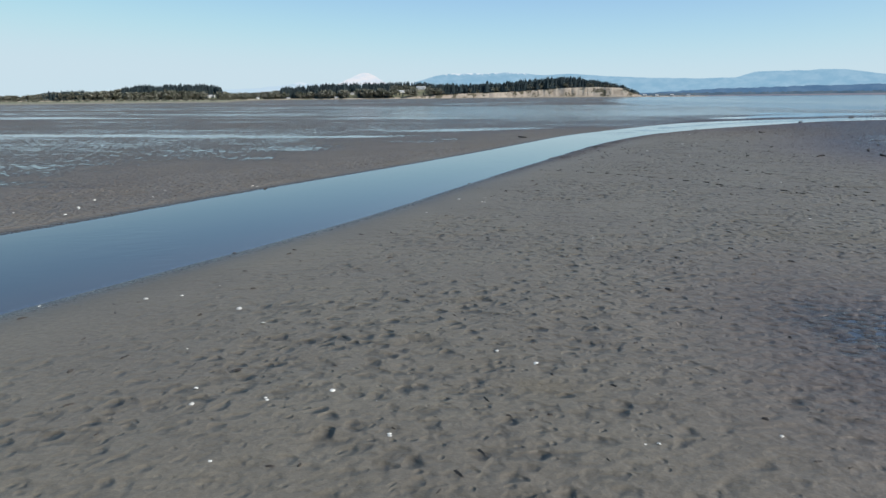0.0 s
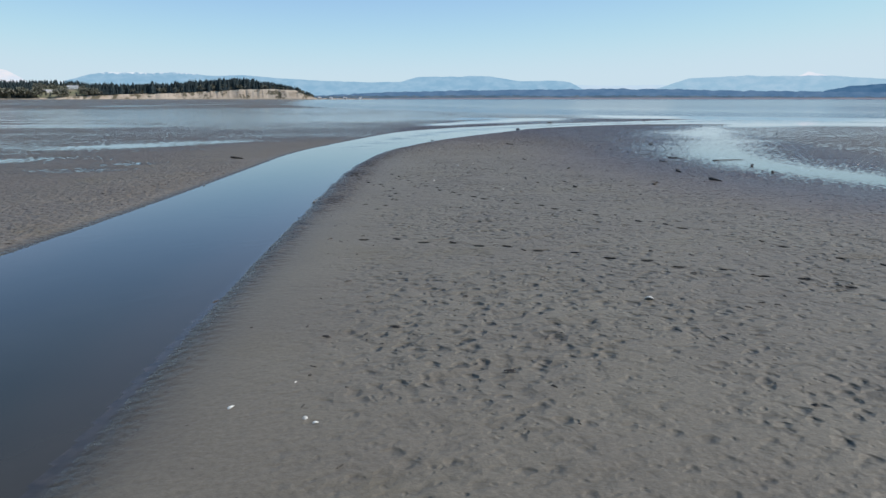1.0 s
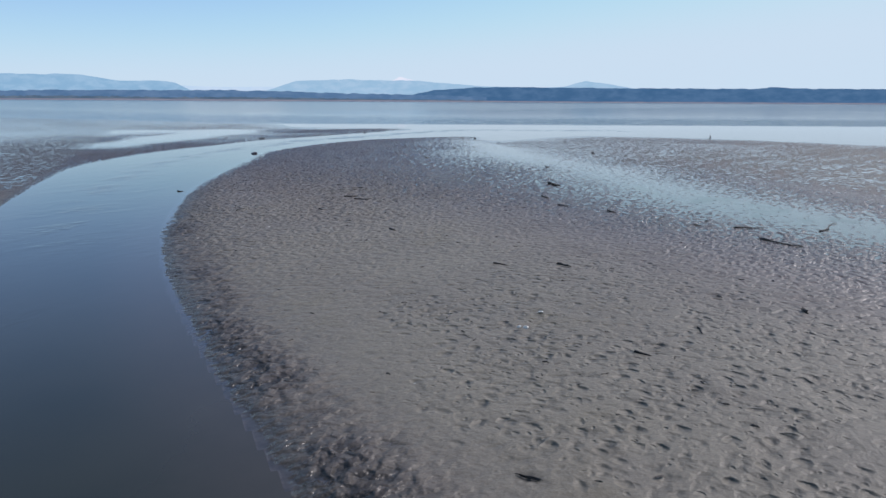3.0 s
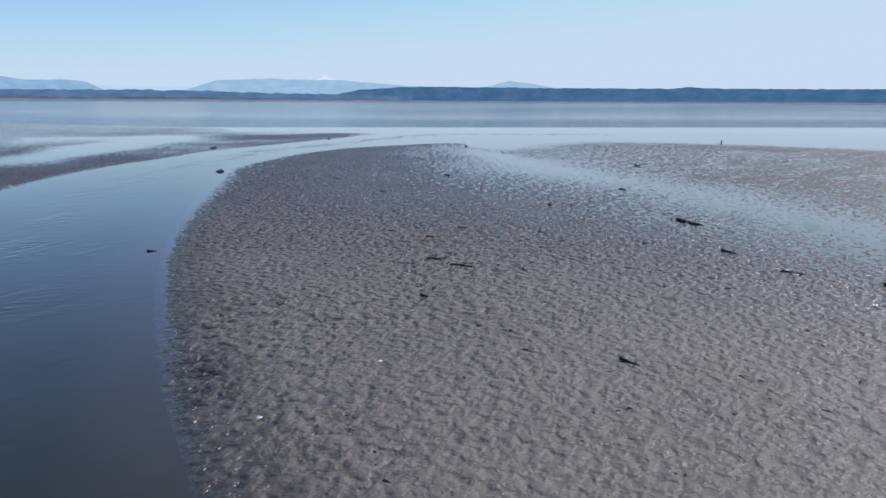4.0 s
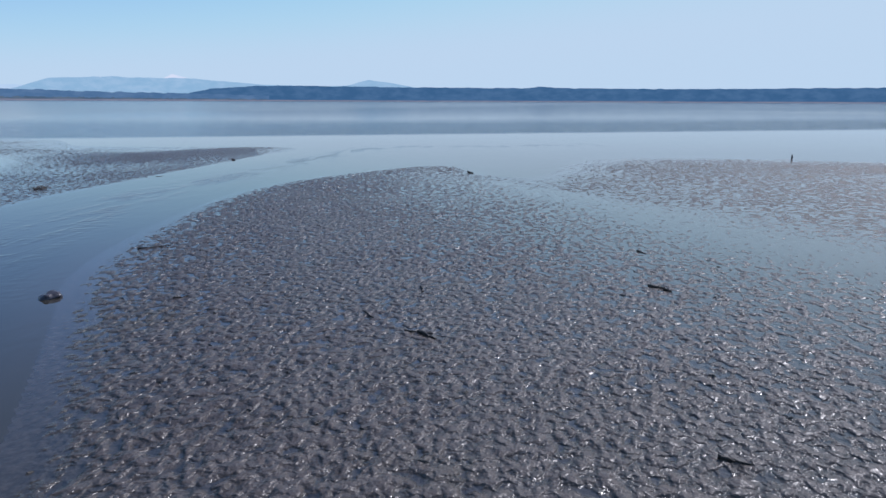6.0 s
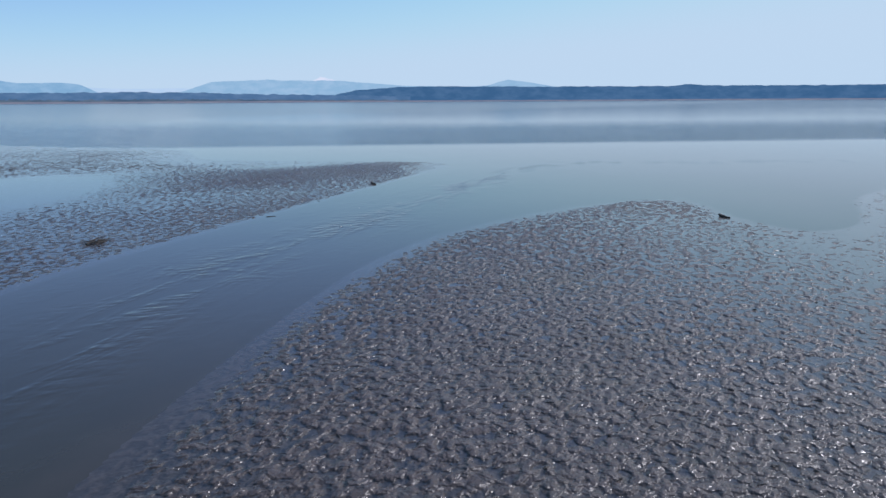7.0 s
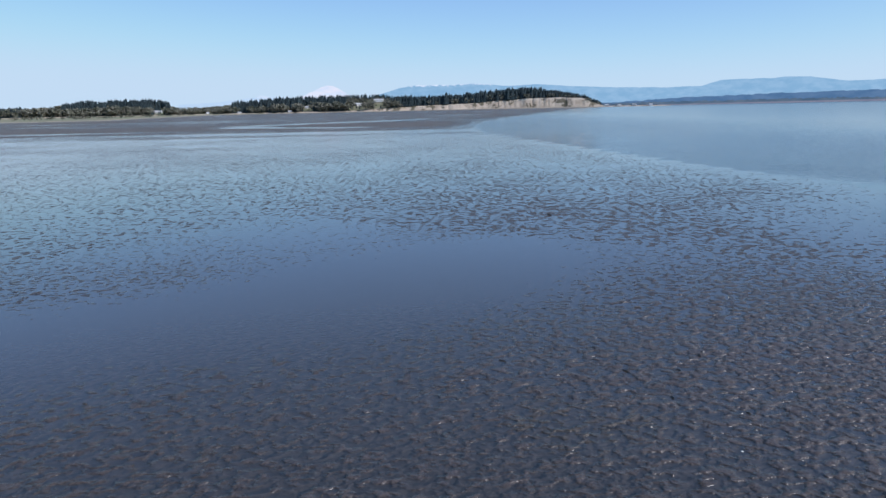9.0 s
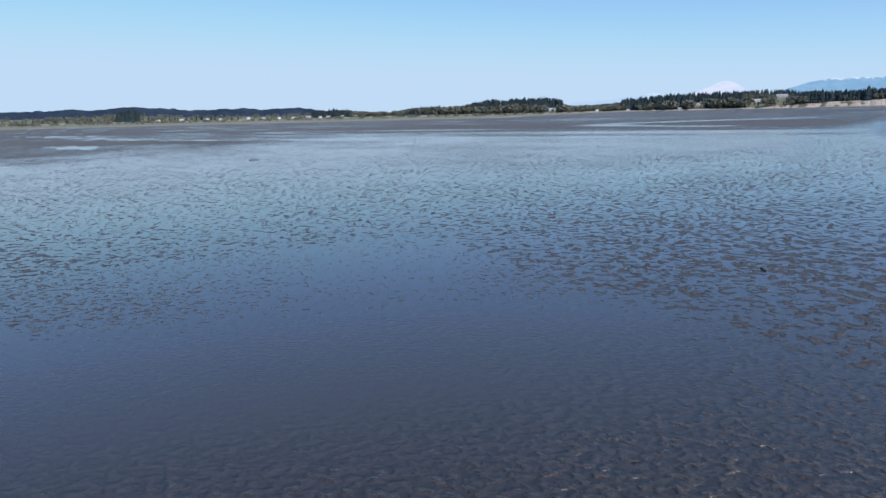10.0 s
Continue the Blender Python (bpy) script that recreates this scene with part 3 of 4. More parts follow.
CRESTS = [(85, 3), (8, 3), (6.5, 5), (4, 11), (2.4, 15), (-2, 20), (-4.5, 27), (-6.5, 33), (-9, 35), (-10.8, 31), (-11.7, 12), (-12.5, 2.5), (-17.2, 1.2)]


def hill(az, back):
    """Height of the land behind the beach."""
    crest = profile(CRESTS, az)
    top = np.maximum(profile(TOPS, az) - 22, crest)
    return crest + (top - crest) * step(15, 170, back)


HOUSES = (
        (21.0, 60, 26, 10, 6, 8), (15.3, 12, 11, 8, 4, -10), (11.6, 14, 12, 8, 5, 5), (10.3, 75, 16, 9, 6, 0), (6.4, 90, 24, 10, 5, 12), (4.85, 120, 34, 12, 7, -6), (17.6, 30, 10, 8, 5, 20),
        (-12.6, 8, 13, 8, 4, 0), (-13.5, 6, 10, 8, 4, 12), (-14.6, 7, 12, 8, 4, -6), (-15.8, 5, 10, 8, 4, 4))
HOUSES += (
        (50.7, 12, 14, 9, 4, 0), (49.1, 20, 12, 9, 5, 10), (47.3, 24, 13, 9, 5, -8), (46.3, 10, 10, 8, 4, 5), (44.3, 20, 12, 9, 5, 12), (43.2, 14, 11, 8, 4, -5),
        (42.0, 18, 10, 8, 5, 3), (40.9, 10, 15, 9, 4, 0), (39.8, 20, 12, 9, 5, -12), (38.9, 12, 10, 8, 4, 6), (38.3, 15, 14, 9, 5, 8), (37.2, 16, 12, 9, 5, 0), (36.2, 12, 11, 8, 4, 4))                # azimuth, way behind the beach, width, depth, height, turn


def build_headland():
    azs = np.arange(-17.2, 86, 0.12)
    backs = [(-30, 0.0), (-8, 0.02), (0, 0.08), (4, 0.45), (8, 0.8), (13, 1.0), (40, None), (90, None), (170, None), (320, None), (420, None)]
    cols = len(backs)
    verts = []
    for i, a in enumerate(azs):
        wob = 14 * (fractal(np.array([a * 0.9]), np.array([3.3]), 3, 41)[0] - 0.5)
        nib = 5 * (fractal(np.array([a * 6.0]), np.array([7.7]), 3, 43)[0] - 0.5)
        for b, f in backs:
            crest = float(profile(CRESTS, a))
            z = 0.6 * max(0, (b + 30) / 30) + f * crest if f is not None else float(hill(a, b)) + 0.6
            z = z - 25 if b >= 420 else z
            z = -0.5 if b == -30 else z
            verts.append(polar(a, SHORE + b + wob + (nib if 0 < b < 20 else 0), z))
    beach, cliff, top = [], [], []
    for i in range(len(azs) - 1):
        for j in range(cols - 1):
            q = (i * cols + j, i * cols + j + 1, (i + 1) * cols + j + 1, (i + 1) * cols + j)
            (beach if j < 2 else cliff if j < 5 else top).append(q)
    land = new("headland", None)
    tagged(land, "low wooded headland with a pale eroded sand bluff", "headland", kind="structure")
    for name, faces, mat in (("beach", beach, BEACH), ("bluff", cliff, CLIFF), ("hillside", top, FIELD)):
        used = sorted({k for f in faces for k in f})
        at = {k: i for i, k in enumerate(used)}
        link_mesh(name, [verts[k] for k in used], [tuple(at[k] for k in f) for f in faces], mat, land, name != "bluff")
    # the low meadow before the village, where the shore comes nearer
    azs = np.arange(13.5, 86, 0.25)
    rows = [(0.0, -0.4), (0.004, 0.35), (0.012, 0.7), (0.05, 0.8), (0.2, 1.1), (0.5, 1.5), (1.0, 1.9)]
    verts = []
    for a in azs:
        front = SHORE - 20 - 1830 * float(step(14, 23, np.array(a))) + 26 * (fractal(np.array([a * 1.1]), np.array([5.1]), 3, 47)[0] - 0.5)
        verts += [polar(a, front + (SHORE - 15 - front) * f, z) for f, z in rows]
    k = len(rows)
    for name, lo, hi, mat in (("near_beach", 0, 2, BEACH), ("meadow", 2, k - 1, FIELD)):
        faces = [(i * k + j, i * k + j + 1, (i + 1) * k + j + 1, (i + 1) * k + j) for i in range(len(azs) - 1) for j in range(lo, hi)]
        used = sorted({q for f in faces for q in f})
        at = {q: i for i, q in enumerate(used)}
        link_mesh(name, [verts[q] for q in used], [tuple(at[q] for q in f) for f in faces], mat, land, True)
    return land


def fir_template(rng):
    """A jagged fir of three skirts, one unit high."""
    verts, faces = [], []
    for lo, hi, r in ((0.08, 0.55, 0.20), (0.34, 0.78, 0.145), (0.60, 1.0, 0.09)):
        n, k = 7, len(verts)
        for i in range(n):
            a = 2 * math.pi * (i + rng.uniform(-0.3, 0.3)) / n
            rr = r * rng.uniform(0.65, 1.2)
            verts.append((rr * math.cos(a), rr * math.sin(a), lo + rng.uniform(-0.05, 0.05)))
        verts.append((rng.uniform(-0.01, 0.01), rng.uniform(-0.01, 0.01), hi))
        faces += [(k + i, k + (i + 1) % n, k + n) for i in range(n)]
    return np.array(verts), faces


def bush_template(rng):
    """A bare-limbed crown: many small leaf clumps round a few limbs."""
    verts, faces = [], []
    for _ in range(26):
        d = Vector((rng.gauss(0, 1), rng.gauss(0, 1), rng.gauss(0, 0.8))).normalized() * rng.uniform(0.5, 1.0)
        c = Vector((d.x * 0.38, d.y * 0.38, 0.58 + d.z * 0.36))
        k = len(verts)
        for _ in range(4):
            verts.append(tuple(c + Vector((rng.uniform(-1, 1), rng.uniform(-1, 1), rng.uniform(-1, 1))) * 0.15))
        faces += [(k, k + 1, k + 2), (k, k + 2, k + 3), (k, k + 3, k + 1), (k + 1, k + 3, k + 2)]
    k = len(verts)
    for i in range(4):
        verts += [(0.03 * math.cos(i * 1.57), 0.03 * math.sin(i * 1.57), 0.0), (0.02 * math.cos(i * 1.57), 0.02 * math.sin(i * 1.57), 0.5)]
    faces += [(k + 2 * i, k + 2 * ((i + 1) % 4), k + 2 * ((i + 1) % 4) + 1) for i in range(4)]
    return np.array(verts), faces


def build_wood(name, spots, templates, material, label):
    """One wood of many trees. spots: place, height and width of each."""
    rng = random.Random(len(spots))
    verts, faces, k = [], [], 0
    for x, y, z, tall, wide in spots:
        tv, tf = rng.choice(templates)
        a = rng.uniform(0, 6.28)
        c, s = math.cos(a), math.sin(a)
        q = np.stack([(tv[:, 0] * c - tv[:, 1] * s) * wide + x, (tv[:, 0] * s + tv[:, 1] * c) * wide + y, tv[:, 2] * tall + z], -1)
        verts.append(q)
        faces += [tuple(i + k for i in f) for f in tf]
        k += len(tv)
    ob = link_mesh(name, np.concatenate(verts).tolist(), faces, material)
    return tagged(ob, label, "trees", kind="stuff")


def plant_woods():
    rng = random.Random(7)
    firs = [fir_template(rng) for _ in range(8)]
    bushes = [bush_template(rng) for _ in range(6)]
    dense = [(53.5, 52), (39.5, 36.5), (32.3, 29.6), (27.2, 20.2), (15.8, 2.4), (3.6, -12.2)]
    for hi, lo in dense:
        spots = []
        for _ in range(int((hi - lo) * 110)):
            a, b = rng.uniform(lo, hi), 18 + 190 * rng.random() ** 1.3
            g = float(hill(a, b))
            clump = 0.62 + 0.55 * float(fractal(np.array([a * 2.6]), np.array([b / 60]), 2, 83)[0])
            tall = max(6.0, min(float(profile(TOPS, a)) - g, 40) * clump * (rng.uniform(0.80, 1.04) if a > 16 else rng.uniform(0.62, 1.14)))
            if any(abs(a - q[0]) < 0.42 and b < q[1] + 14 for q in HOUSES) or (4.0 < a < 7.4 and b < 135):
                continue
            spots.append((*polar(a, SHORE + b, g), tall, tall * rng.uniform(0.95, 1.6)))
        build_wood("fir_wood", spots, firs, CONIFER, "dense dark green fir wood on the far headland")
    spots = []
    for a0, a1, count, near, far in ((37, 30, 640, 10, 170), (29.6, 27.2, 220, 10, 170), (27, 20, 150, 6, 20), (20.4, 15.3, 560, 10, 170), (15, 3, 200, 6, 30), (7.4, 4.0, 90, 60, 150), (70, 34, 420, 26, 150), (1, -10.5, 60, 14, 30), (-11, -12.4, 30, 5, 40), (-12.4, -16.8, 46, 4, 40)):
        for _ in range(count):
            a, b = rng.uniform(a1, a0), rng.uniform(near, far)
            if any(abs(a - q[0]) < 0.42 and b < q[1] + 6 for q in HOUSES):
                continue
            tall = rng.uniform(0.25, 0.62) * (1.4 if 27 < a < 37.5 else 1.0) * max(9.0, float(profile(TOPS, a) - hill(a, b)))
            spots.append((*polar(a, SHORE + b, float(hill(a, b))), tall, tall * rng.uniform(0.9, 1.5)))
    for _ in range(420):                                        # low scrub on the meadow
        a = rng.uniform(19, 70)
        d = SHORE - 1790 * float(step(14, 23, np.array(a))) + 60 + 900 * rng.random() ** 2
        if d < SHORE - 100:
            tall = rng.uniform(2.0, 5.2) * (0.6 + 0.4 * d / 900)
            spots.append((*polar(a, d, 1.0), tall, tall * rng.uniform(1.2, 2.4)))
    build_wood("thicket", spots, bushes, BROADLEAF, "bare brown and olive thickets along the far shore")
    spots = [(*polar(a, SHORE + b, float(hill(a, b))), t, t * 0.9) for a, b, t in
             ((rng.uniform(-12, 70), rng.uniform(20, 60), rng.uniform(9, 20)) for _ in range(260))]
    build_wood("scattered_firs", spots, firs, CONIFER, "scattered dark firs above the far beach")


def build_house(az, back, width, depth, tall, turn, wall_mat=PAINT):
    """A gabled house: walls, roof, door, windows."""
    x, y, _ = polar(az, SHORE + back)
    base = new("house", None)
    base.matrix_world = pose(x, y, float(hill(az, back)) + 0.4, 0, 0, az + turn)
    w, d, h = width / 2, depth / 2, tall
    ridge = h + 0.45 * d
    v = [(-w, -d, -2), (w, -d, -2), (w, d, -2), (-w, d, -2), (-w, -d, h), (w, -d, h), (w, d, h), (-w, d, h), (-w, 0, ridge), (w, 0, ridge)]
    link_mesh("wall", v, [(0, 1, 5, 4), (1, 2, 6, 9, 5), (2, 3, 7, 6), (3, 0, 4, 8, 7)], wall_mat, base)
    o, e = 0.5, 0.25
    rv = []
    for sx in (-w - o, w + o):
        rv += [(sx, -d - o, h - 0.2), (sx, 0, ridge + 0.05), (sx, d + o, h - 0.2), (sx, -d - o, h - 0.2 + e), (sx, 0, ridge + 0.05 + e), (sx, d + o, h - 0.2 + e)]
    link_mesh("roof", rv, [(3, 9, 10, 4), (4, 10, 11, 5), (0, 1, 7, 6), (1, 2, 8, 7), (0, 6, 9, 3), (2, 5, 11, 8), (0, 3, 4, 1), (1, 4, 5, 2), (6, 7, 10, 9), (7, 8, 11, 10)], ROOFING, base)
    n = max(2, int(width / 4))
    for i in range(n):
        cx = -w + width * (i + 0.5) / n
        name, lo, hi, half = ("door", 0.0, 2.1, 0.5) if i == n // 2 else ("window", 0.9, min(2.3, h - 0.3), 0.8)
        p = [(cx - half, -d - 0.06, lo), (cx + half, -d - 0.06, lo), (cx + half, -d - 0.06, hi), (cx - half, -d - 0.06, hi),
             (cx - half, -d, lo), (cx + half, -d, lo), (cx + half, -d, hi), (cx - half, -d, hi)]
        link_mesh(name, p, [(0, 1, 2, 3), (0, 4, 5, 1), (1, 5, 6, 2), (2, 6, 7, 3), (3, 7, 4, 0)], GLASS, base)
    return tagged(base, "small white house with a pale roof above the far beach", "house", "houses on the far shore")


build_headland()
plant_woods()
for az, back, width, depth, tall, turn in HOUSES:
    build_house(az, back, width, depth, tall, turn)


def far_ridge(name, points, d, foot, wobble, material, label, spacing=0.09, grain=1.3):
    """A far range: foot, crest and back, with a broken skyline."""
    az0, az1 = min(a for a, _ in points), max(a for a, _ in points)
    azs = np.arange(az0, az1, spacing)
    tops = profile(points, azs) + wobble * (fractal(azs * grain, azs * 0 + d * 0.01, 4, 61) - 0.5) * 2
    verts, faces = [], []
    for a, t in zip(azs, tops):
        t = max(float(t), foot + 1)
        verts += [polar(a, d - 40, foot), polar(a, d - 12, foot + (t - foot) * 0.6), polar(a, d, t), polar(a, d + 30, foot)]
    for i in range(len(azs) - 1):
        for j in range(3):
            faces.append((i * 4 + j, i * 4 + j + 1, i * 4 + j + 5, i * 4 + j + 4))
    return tagged(link_mesh(name, verts, faces, material), label, "backdrop", kind="structure")


# Distance haze is painted into these glowing colours.
HAZE_SHORE = painted_haze("hazy low shore", (0.080, 0.165, 0.285), (0.118, 0.210, 0.335))
HAZE_TREES = painted_haze("hazy shore trees", (0.070, 0.120, 0.175), (0.125, 0.175, 0.225))
HAZE_WOODS = painted_haze("hazy dark woods", (0.030, 0.050, 0.085), (0.050, 0.075, 0.112))
HAZE_FLAT = painted_haze("hazy brown foreshore", (0.19, 0.205, 0.265), (0.24, 0.245, 0.29))
HAZE_ISLAND = painted_haze("hazy wooded island", (0.050, 0.128, 0.240), (0.078, 0.165, 0.285))
HAZE_HILLS = painted_haze("hazy blue hills", (0.245, 0.435, 0.590), (0.315, 0.500, 0.645), (0.74, 0.82, 0.88), 146)
HAZE_RANGE = painted_haze("hazy far range", (0.30, 0.49, 0.63), (0.37, 0.545, 0.675), (0.80, 0.86, 0.90), 138)
HAZE_PALE = painted_haze("palest range", (0.50, 0.66, 0.78), (0.55, 0.69, 0.80), (0.66, 0.76, 0.84), 92)
SNOW = painted_haze("snow with painted haze", (0.79, 0.80, 0.84), (0.66, 0.75, 0.84))

far_ridge("backdrop_foreshore", [(-12.3, 3), (-20, 6), (-30, 8), (-40, 8), (-50, 8), (-60, 6), (-80, 6), (-130, 6)], 3900, -2, 1.0, HAZE_FLAT, "brown foreshore with distance haze painted in")
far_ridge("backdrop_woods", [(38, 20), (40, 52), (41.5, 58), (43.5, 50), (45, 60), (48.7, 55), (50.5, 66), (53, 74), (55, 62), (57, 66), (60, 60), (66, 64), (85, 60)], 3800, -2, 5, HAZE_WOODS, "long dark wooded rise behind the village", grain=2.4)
far_ridge("backdrop_shore", [(-11, 20), (-14, 24), (-17.9, 38), (-22, 44), (-28, 50), (-34.8, 55), (-39.3, 53), (-43.7, 45), (-50.3, 37), (-56, 30)], 4000, -2, 5, HAZE_SHORE, "low wooded shore, painted blue for distance haze", grain=2.0)
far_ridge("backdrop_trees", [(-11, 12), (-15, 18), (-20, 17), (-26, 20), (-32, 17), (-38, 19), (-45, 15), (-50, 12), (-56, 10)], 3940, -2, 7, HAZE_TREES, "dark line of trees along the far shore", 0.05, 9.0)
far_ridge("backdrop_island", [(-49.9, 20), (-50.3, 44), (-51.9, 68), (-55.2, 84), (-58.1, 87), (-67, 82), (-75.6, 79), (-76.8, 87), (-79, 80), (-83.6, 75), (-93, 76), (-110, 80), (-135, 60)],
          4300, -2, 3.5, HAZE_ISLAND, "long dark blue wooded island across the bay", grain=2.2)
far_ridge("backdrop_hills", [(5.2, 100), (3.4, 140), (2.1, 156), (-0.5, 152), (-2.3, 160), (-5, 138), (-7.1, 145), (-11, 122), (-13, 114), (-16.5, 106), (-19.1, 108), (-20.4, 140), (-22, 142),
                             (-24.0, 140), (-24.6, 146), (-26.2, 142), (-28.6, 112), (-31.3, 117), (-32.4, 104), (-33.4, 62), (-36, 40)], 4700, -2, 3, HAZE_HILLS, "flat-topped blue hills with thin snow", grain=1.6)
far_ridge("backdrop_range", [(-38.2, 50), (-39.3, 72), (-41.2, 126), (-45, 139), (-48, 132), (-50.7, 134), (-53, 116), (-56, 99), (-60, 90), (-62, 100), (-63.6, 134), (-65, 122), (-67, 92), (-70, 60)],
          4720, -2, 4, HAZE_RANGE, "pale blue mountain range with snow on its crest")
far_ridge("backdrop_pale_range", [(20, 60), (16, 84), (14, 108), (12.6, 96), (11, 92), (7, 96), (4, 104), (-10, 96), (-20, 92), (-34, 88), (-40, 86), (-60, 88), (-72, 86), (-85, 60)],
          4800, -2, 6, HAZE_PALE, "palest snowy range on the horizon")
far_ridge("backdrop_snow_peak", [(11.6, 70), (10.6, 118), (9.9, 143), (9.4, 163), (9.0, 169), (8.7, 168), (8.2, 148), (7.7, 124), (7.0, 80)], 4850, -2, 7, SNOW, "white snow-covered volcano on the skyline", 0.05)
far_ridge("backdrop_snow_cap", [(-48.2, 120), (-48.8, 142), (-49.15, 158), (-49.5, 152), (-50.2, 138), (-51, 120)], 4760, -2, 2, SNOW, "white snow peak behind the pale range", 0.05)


# ---- things lying on the flat ----
def tube(rng, length, radius, bend, sides=7, rings=9, taper=0.55):
    """A crooked, tapering stem along x with broken ends."""
    bm = bmesh.new()
    loops = []
    w1, w2 = rng.uniform(-1, 1) * bend, rng.uniform(-1, 1) * bend
    for i in range(rings):
        t = i / (rings - 1)
        r = radius * (1 - taper * t) * rng.uniform(0.85, 1.15)
        cy = length * (w1 * math.sin(math.pi * t) + 0.5 * w2 * math.sin(2 * math.pi * t))
        cz = r + abs(length * 0.12 * bend * math.sin(math.pi * t * 1.5))
        loop = []
        for k in range(sides):
            a = 2 * math.pi * k / sides
            rr = r * rng.uniform(0.82, 1.18)
            x = length * (t - 0.5) + (rng.uniform(-1, 1) * radius * 0.9 if i in (0, rings - 1) else 0)
            loop.append(bm.verts.new((x, cy + rr * math.cos(a), cz + rr * math.sin(a))))
        loops.append(loop)
    for a, b in zip(loops, loops[1:]):
        for k in range(sides):
            bm.faces.new((a[k], a[(k + 1) % sides], b[(k + 1) % sides], b[k]))
    bm.faces.new(loops[0][::-1])
    bm.faces.new(loops[-1])
    bmesh.ops.recalc_face_normals(bm, faces=bm.faces)
    return bm


def driftwood(kind, x, y, length, turn, radius, bend=0.06, stubs=0, material=BARK, label="", sink=0.25, group=""):
    """A stick, branch or log that the tide left; logs and branches keep stubs of limbs."""
    rng = random.Random(int(x * 131 + y * 517))
    m = pose(x, y, ground_at(x, y) - sink * radius, 0, 0, turn)
    if not stubs:
        ob = part(kind, tube(rng, length, radius, bend), material, smooth=True)
        ob.matrix_world = m
        return tagged(ob, label, "driftwood", group)
    base = new(kind, None)
    base.matrix_world = m
    part("trunk", tube(rng, length, radius, bend), material, base, smooth=True)
    for k in range(stubs):
        r = radius * rng.uniform(0.3, 0.5)
        size = min(length * rng.uniform(0.18, 0.4), 14 * r)
        stub = part("limb", tube(rng, size, r, 0.1, 6, 5, 0.6), material, base, smooth=True)
        a, side = length * rng.uniform(-0.35, 0.4), rng.choice((-1, 1))
        stub.matrix_local = pose(a + 0.3 * size, side * (0.35 * size), radius * rng.uniform(0.6, 1.4), 0, rng.uniform(-18, 5), side * rng.uniform(35, 65))
    return tagged(base, label, "driftwood", group)


def footprint_mesh(seed):
    """A trodden hollow with a ragged lip, one unit long."""
    rng = random.Random(seed)
    bm = bmesh.new()
    rings = []
    for r, z in ((0.55, 0.0), (0.8, 0.25), (1.0, 1.0), (1.16, 0.86)):
        ring = []
        for k in range(18):
            a = 2 * math.pi * k / 18
            f = r * (1 + 0.10 * math.sin(3 * a + seed) + 0.16 * math.sin(2 * a + 2.3 * seed) + rng.uniform(-0.16, 0.16))
            ring.append(bm.verts.new((0.5 * f * math.cos(a), 0.17 * f * math.sin(a) * (1 + 0.25 * math.cos(a)), 0.06 * z * rng.uniform(0.75, 1.2))))
        rings.append(ring)
    bm.faces.new(rings[0])
    for a, b in zip(rings, rings[1:]):
        for k in range(18):
            bm.faces.new((a[k], b[k], b[(k + 1) % 18], a[(k + 1) % 18]))
    bmesh.ops.recalc_face_normals(bm, faces=bm.faces)
    me = bpy.data.meshes.new("footprint")
    bm.to_mesh(me)
    bm.free()
    me.materials.append(SHADED_MUD)
    return me


TREADS = [footprint_mesh(k) for k in range(5)]
for k, (x, y, turn, length) in enumerate(PRINTS):
    ob = new("footprint", TREADS[k % 5])
    ob.matrix_world = pose(x, y, ground_at(x, y) - 0.014, 0, 0, turn) @ Matrix.Diagonal((length, length * (0.36 + 0.11 * (k % 4)), 0.30, 1))
    tagged(ob, "muddy footprint trodden into grey sand, its shade painted black", "footprint", "footprints across the sand")

LOGS = "logs and chunks left on the mud"
STICKS = "sticks left on the mud"
for x, y, l, a, r in ((24.6, 37.6, 0.48, -139, 0.09), (19.5, 36.5, 0.72, -115, 0.09), (18.5, 33.35, 0.80, -97, 0.085), (30.6, 52.2, 1.15, -131, 0.085), (23.0, 34.9, 0.30, -130, 0.09), (3.35, 50.2, 1.0, -56, 0.09)):
    driftwood("driftwood_log", x, y, l * 0.85, a, r * 0.65, 0.05, 2, BARK, "short black waterlogged log half sunk in wet mud", group=LOGS)
for x, y, l, a, r in ((12.2, 36.4, 0.40, -118, 0.05), (12.5, 33.5, 0.26, -102, 0.05), (26.3, 55.2, 0.43, -117, 0.035), (21.8, 55.9, 0.38, -61, 0.032), (15.8, 39.16, 0.22, -148, 0.06),
                      (16.4, 44.1, 0.40, -96, 0.04), (17.37, 49.95, 0.36, -111, 0.045), (31.75, 57.3, 0.26, -142, 0.07), (60.5, 77.2, 0.50, -127, 0.09), (62.75, 94.05, 0.36, -106, 0.08)) + (
                      (58.2, 118.3, 0.26, -59, 0.06), (30.4, 51.9, 0.62, -111, 0.07), (26.4, 50.2, 0.50, -118, 0.06), (38.0, 56.6, 0.45, -120, 0.05), (38.9, 66.0, 0.42, -100, 0.05),
                      (49.8, 59.5, 0.5, -130, 0.08), (31.6, 64.7, 0.36, -95, 0.04), (34.4, 69.6, 0.30, -80, 0.03), (38.75, 65.8, 0.2, -131, 0.05), (5.0, 153.0, 1.1, 40, 0.08), (24.6, 46.7, 0.4, -110, 0.05)):
    driftwood("driftwood_chunk", x, y, l * 0.9, a, r * 0.7, 0.03, 1, BARK, "small dark chunk of driftwood lying on the flat", group=LOGS)
